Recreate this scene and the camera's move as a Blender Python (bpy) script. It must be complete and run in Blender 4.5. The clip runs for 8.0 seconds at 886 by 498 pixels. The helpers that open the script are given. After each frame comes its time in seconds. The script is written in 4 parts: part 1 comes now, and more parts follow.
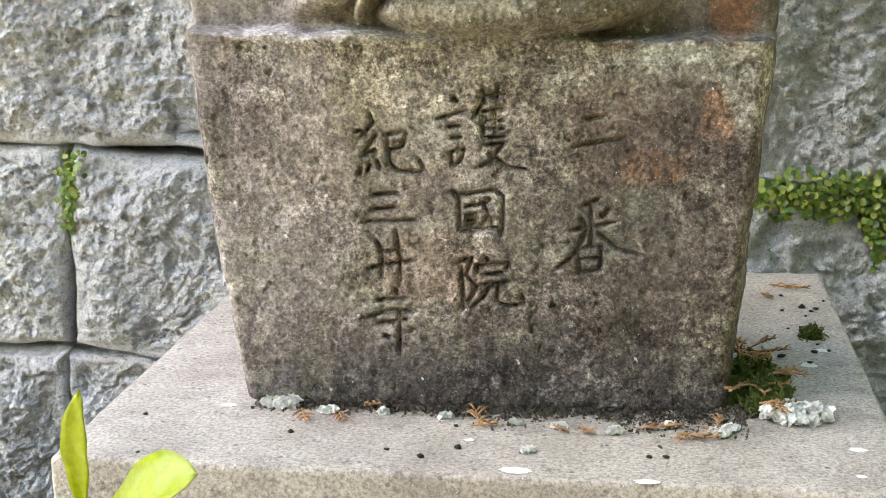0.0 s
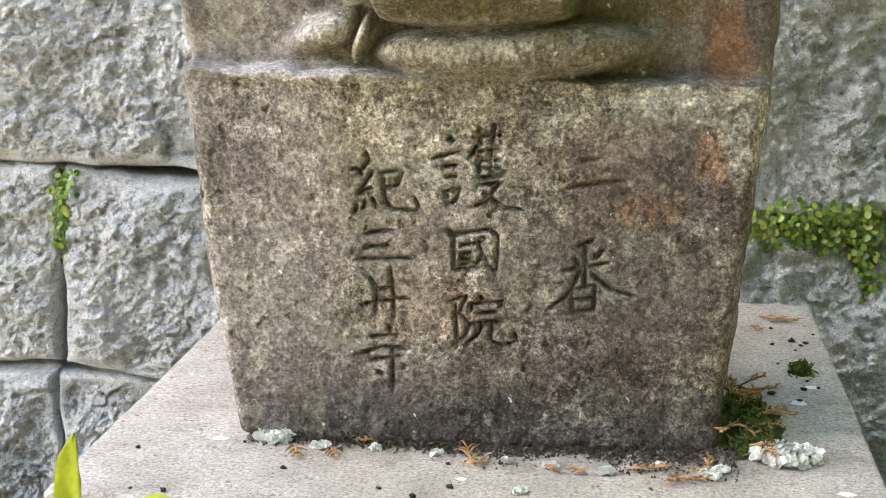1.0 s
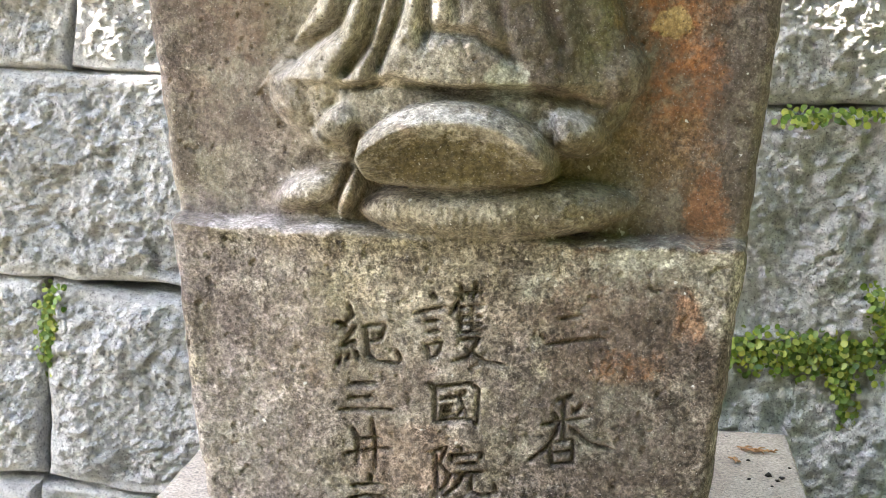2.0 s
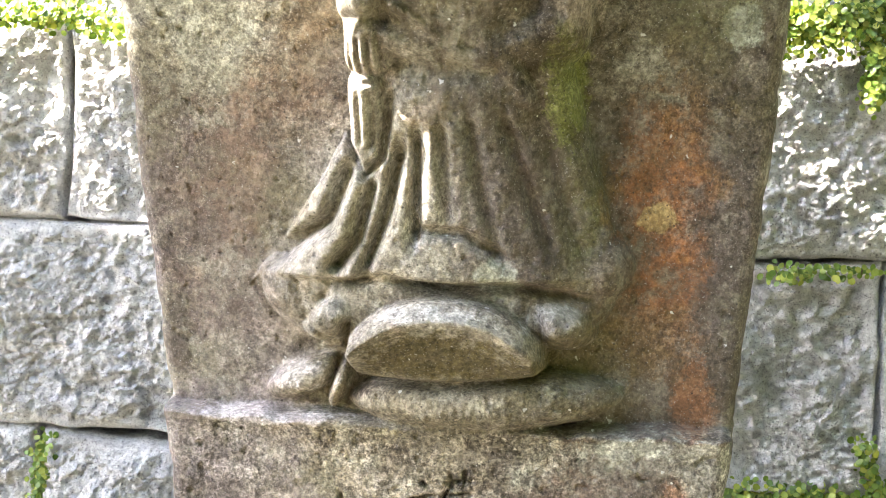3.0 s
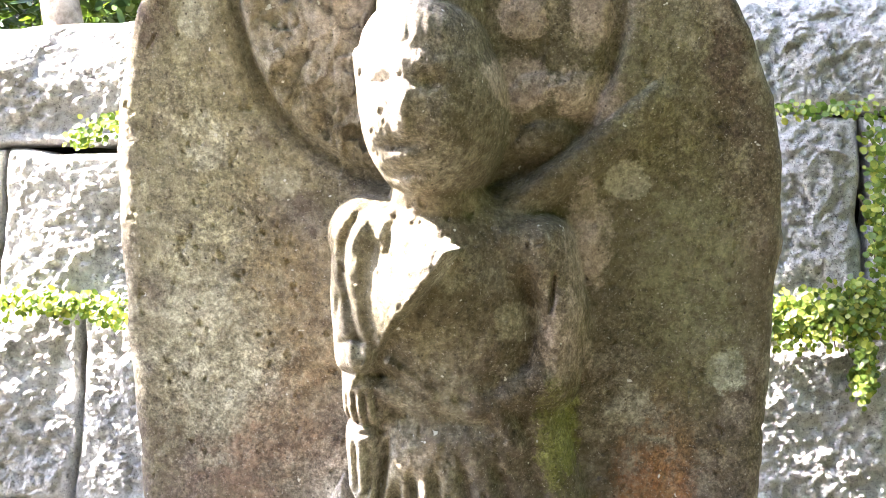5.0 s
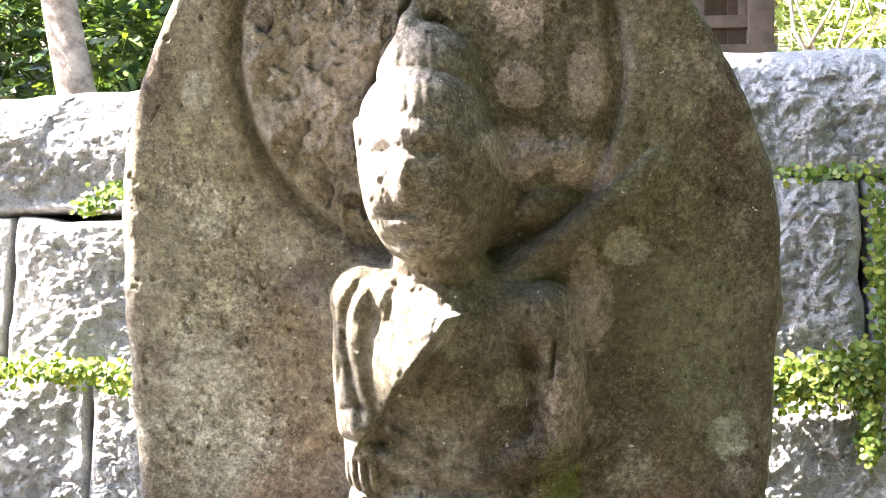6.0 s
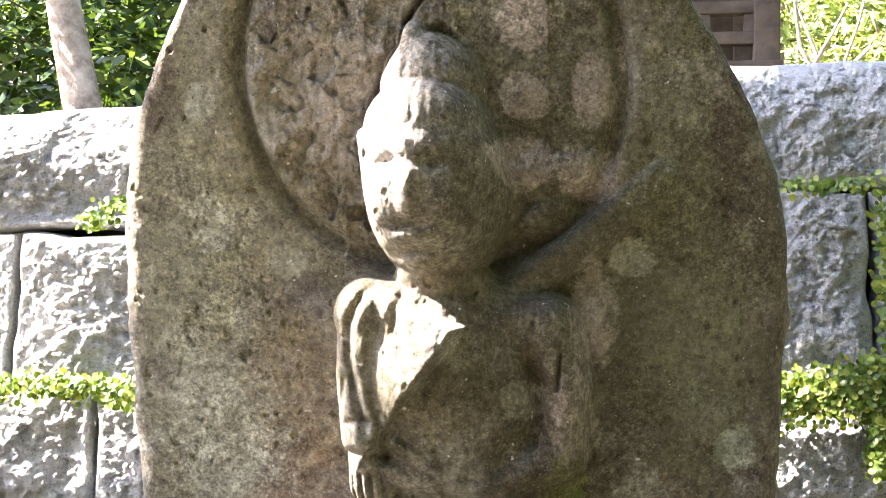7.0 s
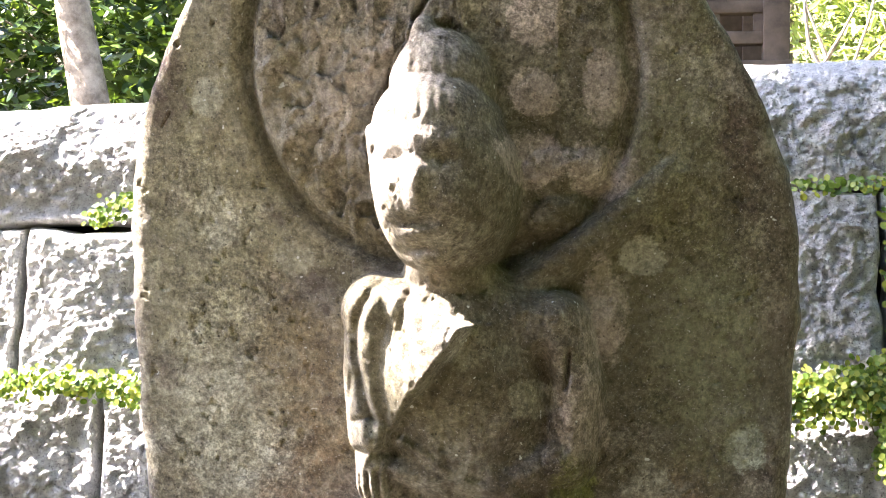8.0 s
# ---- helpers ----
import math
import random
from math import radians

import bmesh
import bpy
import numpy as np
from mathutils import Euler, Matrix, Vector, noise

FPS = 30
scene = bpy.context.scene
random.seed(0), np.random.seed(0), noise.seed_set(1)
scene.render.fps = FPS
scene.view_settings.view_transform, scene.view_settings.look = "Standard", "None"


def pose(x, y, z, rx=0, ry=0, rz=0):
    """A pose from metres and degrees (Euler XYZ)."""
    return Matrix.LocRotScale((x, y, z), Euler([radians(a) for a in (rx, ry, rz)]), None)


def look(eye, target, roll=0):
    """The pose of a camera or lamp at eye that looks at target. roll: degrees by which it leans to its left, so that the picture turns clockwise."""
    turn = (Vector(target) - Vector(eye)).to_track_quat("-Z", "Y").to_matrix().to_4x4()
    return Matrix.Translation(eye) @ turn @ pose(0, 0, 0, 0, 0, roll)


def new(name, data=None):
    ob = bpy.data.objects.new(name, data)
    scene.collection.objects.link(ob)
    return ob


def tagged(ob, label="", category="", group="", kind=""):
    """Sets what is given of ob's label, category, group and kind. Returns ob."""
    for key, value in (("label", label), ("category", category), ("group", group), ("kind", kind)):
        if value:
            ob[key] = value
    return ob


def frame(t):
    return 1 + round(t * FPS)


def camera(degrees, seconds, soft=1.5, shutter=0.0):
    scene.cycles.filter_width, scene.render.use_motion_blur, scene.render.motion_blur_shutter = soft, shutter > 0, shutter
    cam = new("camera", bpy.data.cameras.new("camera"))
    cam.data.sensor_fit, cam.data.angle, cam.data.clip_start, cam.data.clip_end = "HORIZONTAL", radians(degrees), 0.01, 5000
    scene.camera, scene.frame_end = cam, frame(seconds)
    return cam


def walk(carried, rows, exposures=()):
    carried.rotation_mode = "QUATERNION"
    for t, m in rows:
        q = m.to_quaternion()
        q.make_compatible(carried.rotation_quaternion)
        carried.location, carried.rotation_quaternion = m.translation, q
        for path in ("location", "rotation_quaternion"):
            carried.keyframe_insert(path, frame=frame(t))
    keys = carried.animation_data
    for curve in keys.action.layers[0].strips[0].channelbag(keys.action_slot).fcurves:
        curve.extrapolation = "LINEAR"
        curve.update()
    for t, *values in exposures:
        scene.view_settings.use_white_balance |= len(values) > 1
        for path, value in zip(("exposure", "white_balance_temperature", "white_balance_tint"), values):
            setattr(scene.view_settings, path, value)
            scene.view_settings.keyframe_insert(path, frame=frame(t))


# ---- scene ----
PATH = [
    (0, (0.099, -0.825, 0.305), (-0.185, 1.098, -0.164), -0.7),
    (0.5, (0.095, -0.825, 0.31), (-0.181, 1.1, -0.158), -0.3),
    (1, (0.094, -0.823, 0.33), (-0.171, 1.103, -0.142), 0.2),
    (1.5, (0.095, -0.82, 0.363), (-0.158, 1.115, -0.074), 0.8),
    (1.7, (0.095, -0.822, 0.375), (-0.153, 1.118, -0.043), 1.0),
    (2.8, (0.098, -0.83, 0.449), (-0.144, 1.131, 0.136), 1.0),
    (3, (0.096, -0.827, 0.466), (-0.144, 1.138, 0.18), 1.1),
    (3.5, (0.095, -0.829, 0.499), (-0.147, 1.145, 0.283), 1.2),
    (4, (0.098, -0.835, 0.529), (-0.152, 1.144, 0.384), 1.2),
    (4.5, (0.102, -0.843, 0.554), (-0.155, 1.139, 0.476), 1.1),
    (5, (0.108, -0.851, 0.568), (-0.156, 1.131, 0.542), 0.9),
    (5.2, (0.11, -0.854, 0.572), (-0.158, 1.128, 0.562), 0.8),
    (6.5, (0.116, -0.857, 0.571), (-0.17, 1.121, 0.657), 0.4),
    (7, (0.116, -0.852, 0.568), (-0.175, 1.124, 0.656), 0.4),
    (7.5, (0.117, -0.849, 0.567), (-0.182, 1.127, 0.655), 0.5),
    (8, (0.114, -0.845, 0.567), (-0.187, 1.13, 0.654), 0.7),
]
cam = camera(35.5, 8.0, soft=0.7)
EXPOSURES = [(0.0, 4.73, 7000, 14), (1.5, 4.82, 6950, 15), (3.5, 5.12, 6700, 19), (5.0, 4.9, 6500, 23), (6.5, 4.37, 6400, 25), (8.0, 4.33, 6400, 25)]
walk(cam, [(t, look(eye, target, roll)) for t, eye, target, roll in PATH], EXPOSURES)

# ---- light: a high sun from the side, open sky ----
SUN_TO = Vector((-0.69, -0.138, 0.71)).normalized()
world = bpy.data.worlds.new("sky")
scene.world = world
world.use_nodes = True
wn = world.node_tree
sky = wn.nodes.new("ShaderNodeTexSky")
sky.sky_type = "NISHITA"
sky.sun_disc = False
sky.sun_elevation = math.asin(SUN_TO.z)
sky.sun_rotation = math.atan2(SUN_TO.x, SUN_TO.y)
wn.links.new(sky.outputs[0], wn.nodes["Background"].inputs[0])
wn.nodes["Background"].inputs[1].default_value = 0.060
sun = new("sun", bpy.data.lights.new("sun", "SUN"))
sun.data.energy, sun.data.angle, sun.data.color = 5.0, radians(0.5), (1.0, 0.95, 0.86)
sun.matrix_world = look(SUN_TO * 20, (0, 0, 0))


# ---- small tools ----
def lattice(ix, iy, seed):
    h = (ix * 374761393 + iy * 668265263 + seed * 982451653) & 0x7FFFFFFF
    h = ((h ^ (h >> 13)) * 1274126177) & 0x7FFFFFFF
    h = (h ^ (h >> 16)) & 0xFFFFFF
    return h / float(0xFFFFFF)


def vnoise(x, y, seed=0):
    """Smooth noise in -1..1 over numpy arrays."""
    ix, iy = np.floor(x).astype(np.int64), np.floor(y).astype(np.int64)
    fx, fy = x - ix, y - iy
    fx, fy = fx * fx * (3 - 2 * fx), fy * fy * (3 - 2 * fy)
    a, b = lattice(ix, iy, seed), lattice(ix + 1, iy, seed)
    c, d = lattice(ix, iy + 1, seed), lattice(ix + 1, iy + 1, seed)
    return 2 * ((a * (1 - fx) + b * fx) * (1 - fy) + (c * (1 - fx) + d * fx) * fy) - 1


def fbm(x, y, size, octaves=4, seed=0, gain=0.5):
    total, amp, x, y = 0.0, 1.0, x / size, y / size
    for k in range(octaves):
        total = total + amp * vnoise(x * 0.8 - y * 0.6, x * 0.6 + y * 0.8, seed + 17 * k)
        x, y, amp = x * 2.03, y * 2.03, amp * gain
    return total


def facets(x, y, size, seed=0):
    """Chipped facets: nearest random cell, each a small tilted plane, in metres of relief per unit."""
    gx, gy = x / size, y / size
    ix, iy = np.floor(gx).astype(np.int64), np.floor(gy).astype(np.int64)
    best = np.full(gx.shape, 9.0)
    value = np.zeros(gx.shape)
    for ox in (-1, 0, 1):
        for oy in (-1, 0, 1):
            cx, cy = ix + ox, iy + oy
            px, py = cx + lattice(cx, cy, seed), cy + lattice(cx, cy, seed + 5)
            d = (gx - px) ** 2 + (gy - py) ** 2
            tilt = (lattice(cx, cy, seed + 9) - 0.5) * (gx - px) + (lattice(cx, cy, seed + 11) - 0.5) * (gy - py)
            level = (lattice(cx, cy, seed + 13) - 0.5) * 0.55 + tilt
            near = d < best
            best, value = np.where(near, d, best), np.where(near, level, value)
    return value


def smoothstep(a, b, x):
    t = np.clip((x - a) / (b - a), 0, 1)
    return t * t * (3 - 2 * t)


def grid_faces(rows, cols, start=0, flip=False):
    i, j = np.meshgrid(np.arange(rows - 1), np.arange(cols - 1), indexing="ij")
    a = (start + i * cols + j).ravel()
    f = np.stack([a, a + 1, a + cols + 1, a + cols], 1)
    return f[:, ::-1] if flip else f


def mesh_from(name, verts, faces, material, smooth=True):
    """A mesh from numpy arrays; faces all of one size."""
    me = bpy.data.meshes.new(name)
    verts, faces = np.asarray(verts, np.float32), np.asarray(faces, np.int32)
    me.vertices.add(len(verts))
    me.vertices.foreach_set("co", verts.ravel())
    k = faces.shape[1]
    me.loops.add(faces.size)
    me.loops.foreach_set("vertex_index", faces.ravel())
    me.polygons.add(len(faces))
    me.polygons.foreach_set("loop_start", np.arange(0, faces.size, k, dtype=np.int32))
    me.polygons.foreach_set("use_smooth", np.full(len(faces), smooth))
    me.update(calc_edges=True)
    me.validate()
    if material:
        me.materials.append(material)
    return me


def under(ob, parent):
    ob.parent = parent
    return ob


def part(name, bm, material, parent=None, label="", smooth=True):
    me = bpy.data.meshes.new(name)
    bm.to_mesh(me)
    bm.free()
    for p in me.polygons:
        p.use_smooth = smooth
    me.materials.append(material)
    ob = new(name, me)
    ob.parent = parent
    return tagged(ob, label)


def tube(points, radii, sides=8):
    """A tapered tube through points, as a bmesh."""
    bm = bmesh.new()
    rings, up = [], Vector((0.3, 0.2, 1)).normalized()
    pts = [Vector([float(c) for c in p]) for p in points]
    for k, p in enumerate(pts):
        way = (pts[min(k + 1, len(pts) - 1)] - pts[max(k - 1, 0)]).normalized()
        side = way.cross(up if abs(way.dot(up)) < 0.95 else Vector((1, 0, 0))).normalized()
        other = way.cross(side)
        rings.append([bm.verts.new(p + float(radii[k]) * (math.cos(a) * side + math.sin(a) * other)) for a in (2 * math.pi * n / sides for n in range(sides))])
    for lo, hi in zip(rings, rings[1:]):
        for n in range(sides):
            bm.faces.new((lo[n], lo[(n + 1) % sides], hi[(n + 1) % sides], hi[n]))
    bm.faces.new(rings[0][::-1])
    bm.faces.new(rings[-1])
    bmesh.ops.recalc_face_normals(bm, faces=bm.faces)
    return bm


def box(x0, x1, y0, y1, z0, z1, bevel=0.0):
    bm = bmesh.new()
    bmesh.ops.create_cube(bm, size=1, matrix=Matrix.LocRotScale(((x0 + x1) / 2, (y0 + y1) / 2, (z0 + z1) / 2), None, (x1 - x0, y1 - y0, z1 - z0)))
    if bevel:
        bmesh.ops.bevel(bm, geom=bm.edges[:], offset=bevel, segments=2, affect="EDGES", profile=0.6)
    return bm


# ---- materials ----
class Mat:
    """A node material with short calls for the usual nodes."""

    def __init__(self, name, rough=0.8):
        self.m = bpy.data.materials.new(name)
        self.m.use_nodes = True
        self.t = self.m.node_tree
        self.out = self.t.nodes["Principled BSDF"]
        self.out.inputs["Roughness"].default_value = rough
        self.out.inputs["Specular IOR Level"].default_value = 0.3
        self.co = self.t.nodes.new("ShaderNodeTexCoord").outputs["Object"]

    def put(self, socket, value):
        if isinstance(value, bpy.types.NodeSocket):
            self.t.links.new(value, socket)
        elif isinstance(value, tuple) and len(value) == 3 and socket.type == "RGBA":
            socket.default_value = (*value, 1)
        else:
            socket.default_value = value

    def noise(self, scale, detail=5, rough=0.6, distort=0.0, offset=0.0):
        n = self.t.nodes.new("ShaderNodeTexNoise")
        co = self.co
        if offset:
            v = self.t.nodes.new("ShaderNodeVectorMath")
            self.put(v.inputs[0], co)
            v.inputs[1].default_value = (offset, offset * 0.7, -offset)
            co = v.outputs[0]
        self.put(n.inputs["Vector"], co)
        n.inputs["Scale"].default_value, n.inputs["Detail"].default_value = scale, detail
        n.inputs["Roughness"].default_value, n.inputs["Distortion"].default_value = rough, distort
        return n.outputs["Fac"]

    def voronoi(self, scale, feature="F1"):
        n = self.t.nodes.new("ShaderNodeTexVoronoi")
        n.feature = feature
        self.put(n.inputs["Vector"], self.co)
        n.inputs["Scale"].default_value = scale
        return n.outputs["Distance"]

    def ramp(self, fac, stops):
        n = self.t.nodes.new("ShaderNodeValToRGB")
        e = n.color_ramp.elements
        while len(e) < len(stops):
            e.new(0.5)
        for k, (p, c) in enumerate(stops):
            e[k].position, e[k].color = p, (*c, 1) if isinstance(c, tuple) else (c, c, c, 1)
        self.put(n.inputs[0], fac)
        return n.outputs[0]

    def math(self, op, a, b=0.0, clamp=False):
        n = self.t.nodes.new("ShaderNodeMath")
        n.operation, n.use_clamp = op, clamp
        self.put(n.inputs[0], a)
        self.put(n.inputs[1], b)
        return n.outputs[0]

    def mix(self, fac, a, b, how="MIX"):
        n = self.t.nodes.new("ShaderNodeMix")
        n.data_type, n.blend_type = "RGBA", how
        self.put(n.inputs[0], fac)
        self.put(n.inputs[6], a)
        self.put(n.inputs[7], b)
        return n.outputs[2]

    def bump(self, height, strength, distance):
        n = self.t.nodes.new("ShaderNodeBump")
        n.inputs["Strength"].default_value, n.inputs["Distance"].default_value = strength, distance
        self.put(n.inputs["Height"], height)
        self.put(self.out.inputs["Normal"], n.outputs[0])

    def color(self, c):
        self.put(self.out.inputs["Base Color"], c)
        return self

    def random(self):
        return self.t.nodes.new("ShaderNodeObjectInfo").outputs["Random"]

    def island(self):
        return self.t.nodes.new("ShaderNodeNewGeometry").outputs["Random Per Island"]

    def spot(self, x, z, rx, rz, wobble, ragged=0.55, sharp=4.0):
        """0..1 inside an uneven blotch of that place and size, on an upright face."""
        v = self.t.nodes.new("ShaderNodeVectorMath")
        v.operation = "SUBTRACT"
        self.put(v.inputs[0], self.co)
        v.inputs[1].default_value = (x, 0, z)
        s = self.t.nodes.new("ShaderNodeVectorMath")
        s.operation = "MULTIPLY"
        self.put(s.inputs[0], v.outputs[0])
        s.inputs[1].default_value = (1 / rx, 0, 1 / rz)
        d = self.t.nodes.new("ShaderNodeVectorMath")
        d.operation = "LENGTH"
        self.put(d.inputs[0], s.outputs[0])
        off = self.math("MULTIPLY", self.math("SUBTRACT", wobble, 0.5), ragged * 4)
        return self.math("MULTIPLY", self.math("SUBTRACT", 1.12, self.math("ADD", d.outputs["Value"], off)), sharp, clamp=True)


def stele_stone():
    s = Mat("weathered_stele_stone", 0.88)
    mid, fine, grain = s.noise(38, 9, 0.74), s.noise(240, 6, 0.75), s.noise(680, 3, 0.7)
    c = s.ramp(mid, [(0.36, (0.085, 0.069, 0.057)), (0.5, (0.188, 0.166, 0.134)), (0.64, (0.31, 0.283, 0.235))])
    c = s.mix(s.ramp(s.noise(9, 7, 0.66, 0.4), [(0.44, 0.0), (0.60, 0.65)]), c, (0.205, 0.188, 0.118))
    c = s.mix(s.ramp(s.noise(17, 9, 0.72, 0.3, 2.9), [(0.54, 0.0), (0.60, 0.6)]), c, (0.33, 0.32, 0.26))
    c = s.mix(s.ramp(s.noise(20, 9, 0.72, 0.3, 8.3), [(0.54, 0.0), (0.62, 0.65)]), c, (0.095, 0.075, 0.062))
    c = s.mix(s.ramp(s.noise(13, 8, 0.7, 0.2, 4.9), [(0.55, 0.0), (0.66, 0.5)]), c, (0.23, 0.165, 0.12))
    wob, wob2 = s.noise(26, 9, 0.72), s.noise(75, 7, 0.75)
    broken = s.ramp(s.noise(120, 6, 0.75, 0, 6.6), [(0.38, 0.35), (0.58, 1.0)])
    brown, purple, olive = (0.19, 0.125, 0.085), (0.105, 0.082, 0.074), (0.145, 0.13, 0.082)
    rust, green, pale, pink = (0.30, 0.125, 0.045), (0.17, 0.19, 0.05), (0.42, 0.42, 0.34), (0.36, 0.30, 0.255)
    # Right half kept darker: brown and olive stains, with the weaker light painted in.
    for x, z, rx, rz, col, k, w in (
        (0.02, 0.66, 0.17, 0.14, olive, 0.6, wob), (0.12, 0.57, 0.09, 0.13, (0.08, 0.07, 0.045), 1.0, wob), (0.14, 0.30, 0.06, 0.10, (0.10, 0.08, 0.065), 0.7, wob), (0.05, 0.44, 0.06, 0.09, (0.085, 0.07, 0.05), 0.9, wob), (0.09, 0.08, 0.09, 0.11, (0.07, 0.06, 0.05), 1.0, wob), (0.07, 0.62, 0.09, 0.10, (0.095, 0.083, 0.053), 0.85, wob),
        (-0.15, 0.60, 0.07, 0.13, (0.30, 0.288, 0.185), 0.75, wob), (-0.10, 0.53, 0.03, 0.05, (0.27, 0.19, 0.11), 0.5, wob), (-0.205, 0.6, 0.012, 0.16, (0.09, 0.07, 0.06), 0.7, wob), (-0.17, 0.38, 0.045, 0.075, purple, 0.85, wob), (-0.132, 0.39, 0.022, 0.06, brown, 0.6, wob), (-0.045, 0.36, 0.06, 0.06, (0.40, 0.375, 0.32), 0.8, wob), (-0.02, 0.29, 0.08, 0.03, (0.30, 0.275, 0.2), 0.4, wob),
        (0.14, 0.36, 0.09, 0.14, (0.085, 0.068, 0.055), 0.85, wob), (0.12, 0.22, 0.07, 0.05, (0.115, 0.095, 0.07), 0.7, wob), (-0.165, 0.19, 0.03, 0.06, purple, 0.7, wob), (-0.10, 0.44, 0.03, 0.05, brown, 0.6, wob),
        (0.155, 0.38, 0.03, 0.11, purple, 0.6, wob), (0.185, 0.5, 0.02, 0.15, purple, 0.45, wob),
        (-0.15, 0.49, 0.045, 0.05, pale, 0.6, wob2), (-0.15, 0.09, 0.035, 0.05, pale, 0.35, wob2),
        (-0.10, 0.03, 0.08, 0.03, purple, 0.7, wob), (0.05, 0.02, 0.12, 0.035, purple, 0.75, wob),
        (-0.06, 0.2, 0.07, 0.04, (0.30, 0.26, 0.17), 0.5, wob), (-0.03, 0.09, 0.04, 0.025, brown, 0.7, wob),
        (0.13, 0.385, 0.028, 0.062, rust, 0.75, wob), (0.125, 0.31, 0.025, 0.05, rust, 0.5, wob),
        (0.105, 0.155, 0.026, 0.012, rust, 0.9, wob2), (0.142, 0.185, 0.010, 0.022, rust, 0.55, wob2),
        (0.15, 0.25, 0.014, 0.03, rust, 0.5, wob2), (0.08, 0.19, 0.03, 0.05, brown, 0.6, wob),
        (0.068, 0.45, 0.013, 0.042, green, 0.75, wob2), (0.078, 0.37, 0.014, 0.05, green, 0.35, wob),
        (0.04, 0.36, 0.03, 0.05, purple, 0.6, wob), (0.03, 0.255, 0.08, 0.022, olive, 0.6, wob),
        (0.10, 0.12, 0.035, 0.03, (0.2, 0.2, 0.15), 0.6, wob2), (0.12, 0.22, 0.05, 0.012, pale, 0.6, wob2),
        (0.17, 0.483, 0.0125, 0.0125, (0.46, 0.5, 0.44), 0.8, wob2), (0.083, 0.565, 0.014, 0.033, pink, 0.9, wob2),
        (0.073, 0.505, 0.014, 0.03, pink, 0.85, wob2), (0.046, 0.735, 0.015, 0.017, pink, 0.85, wob2),
        (0.046, 0.693, 0.014, 0.013, pink, 0.8, wob2), (0.085, 0.695, 0.012, 0.02, pink, 0.7, wob2),
        (0.045, 0.655, 0.018, 0.015, pink, 0.8, wob2), (0.085, 0.65, 0.02, 0.015, pink, 0.7, wob2),
        (-0.146, 0.689, 0.009, 0.011, pale, 0.6, wob2), (-0.145, 0.62, 0.012, 0.017, pale, 0.4, wob2),
        (0.045, 0.515, 0.013, 0.011, (0.36, 0.34, 0.25), 0.7, wob2),
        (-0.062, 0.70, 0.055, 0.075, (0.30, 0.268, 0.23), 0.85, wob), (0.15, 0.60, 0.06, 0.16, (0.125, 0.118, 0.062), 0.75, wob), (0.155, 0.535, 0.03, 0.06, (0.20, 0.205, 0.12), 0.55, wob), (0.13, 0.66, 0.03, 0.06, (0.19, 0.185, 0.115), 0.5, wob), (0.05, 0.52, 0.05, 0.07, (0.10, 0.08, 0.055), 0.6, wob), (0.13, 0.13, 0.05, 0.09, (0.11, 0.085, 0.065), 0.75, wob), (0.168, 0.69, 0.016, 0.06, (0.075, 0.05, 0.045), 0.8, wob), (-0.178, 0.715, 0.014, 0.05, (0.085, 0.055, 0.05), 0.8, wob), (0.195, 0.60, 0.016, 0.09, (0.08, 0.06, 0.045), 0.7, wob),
        # Lotus seat and skirt: olive-stained undersides with painted shade, pale tops with painted light.
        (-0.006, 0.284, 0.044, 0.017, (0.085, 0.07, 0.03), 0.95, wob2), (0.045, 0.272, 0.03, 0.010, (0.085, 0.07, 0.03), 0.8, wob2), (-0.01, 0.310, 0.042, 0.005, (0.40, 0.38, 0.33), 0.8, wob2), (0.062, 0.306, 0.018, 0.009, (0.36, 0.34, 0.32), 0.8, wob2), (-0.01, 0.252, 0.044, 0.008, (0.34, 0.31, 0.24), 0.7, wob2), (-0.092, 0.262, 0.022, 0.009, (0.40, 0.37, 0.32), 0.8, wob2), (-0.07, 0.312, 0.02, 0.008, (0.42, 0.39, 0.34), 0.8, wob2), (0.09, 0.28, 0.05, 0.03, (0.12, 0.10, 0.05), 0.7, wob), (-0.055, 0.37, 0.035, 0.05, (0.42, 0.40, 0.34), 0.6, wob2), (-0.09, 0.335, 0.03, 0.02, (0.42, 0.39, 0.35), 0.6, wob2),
        # First blotch below: a near-black band along the foot.
        # Ledge: worn pale edge, with the sky light on its top painted in.
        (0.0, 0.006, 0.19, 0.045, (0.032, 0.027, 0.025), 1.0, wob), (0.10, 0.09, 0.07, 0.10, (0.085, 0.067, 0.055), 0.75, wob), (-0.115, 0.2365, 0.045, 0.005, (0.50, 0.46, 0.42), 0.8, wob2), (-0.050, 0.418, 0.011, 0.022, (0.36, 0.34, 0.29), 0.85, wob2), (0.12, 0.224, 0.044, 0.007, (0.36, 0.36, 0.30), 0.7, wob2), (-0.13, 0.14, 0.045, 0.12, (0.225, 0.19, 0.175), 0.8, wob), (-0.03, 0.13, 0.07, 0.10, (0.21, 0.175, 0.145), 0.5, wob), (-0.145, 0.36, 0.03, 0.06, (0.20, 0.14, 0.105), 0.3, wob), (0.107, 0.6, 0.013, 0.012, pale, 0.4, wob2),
        (0.03, 0.33, 0.013, 0.012, (0.36, 0.37, 0.3), 0.7, wob2), (-0.1, 0.597, 0.012, 0.01, pale, 0.45, wob2),
        (0.125, 0.365, 0.012, 0.009, (0.4, 0.3, 0.14), 0.7, wob2), (0.16, 0.21, 0.018, 0.02, pale, 0.35, wob2),
    ):
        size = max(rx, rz)
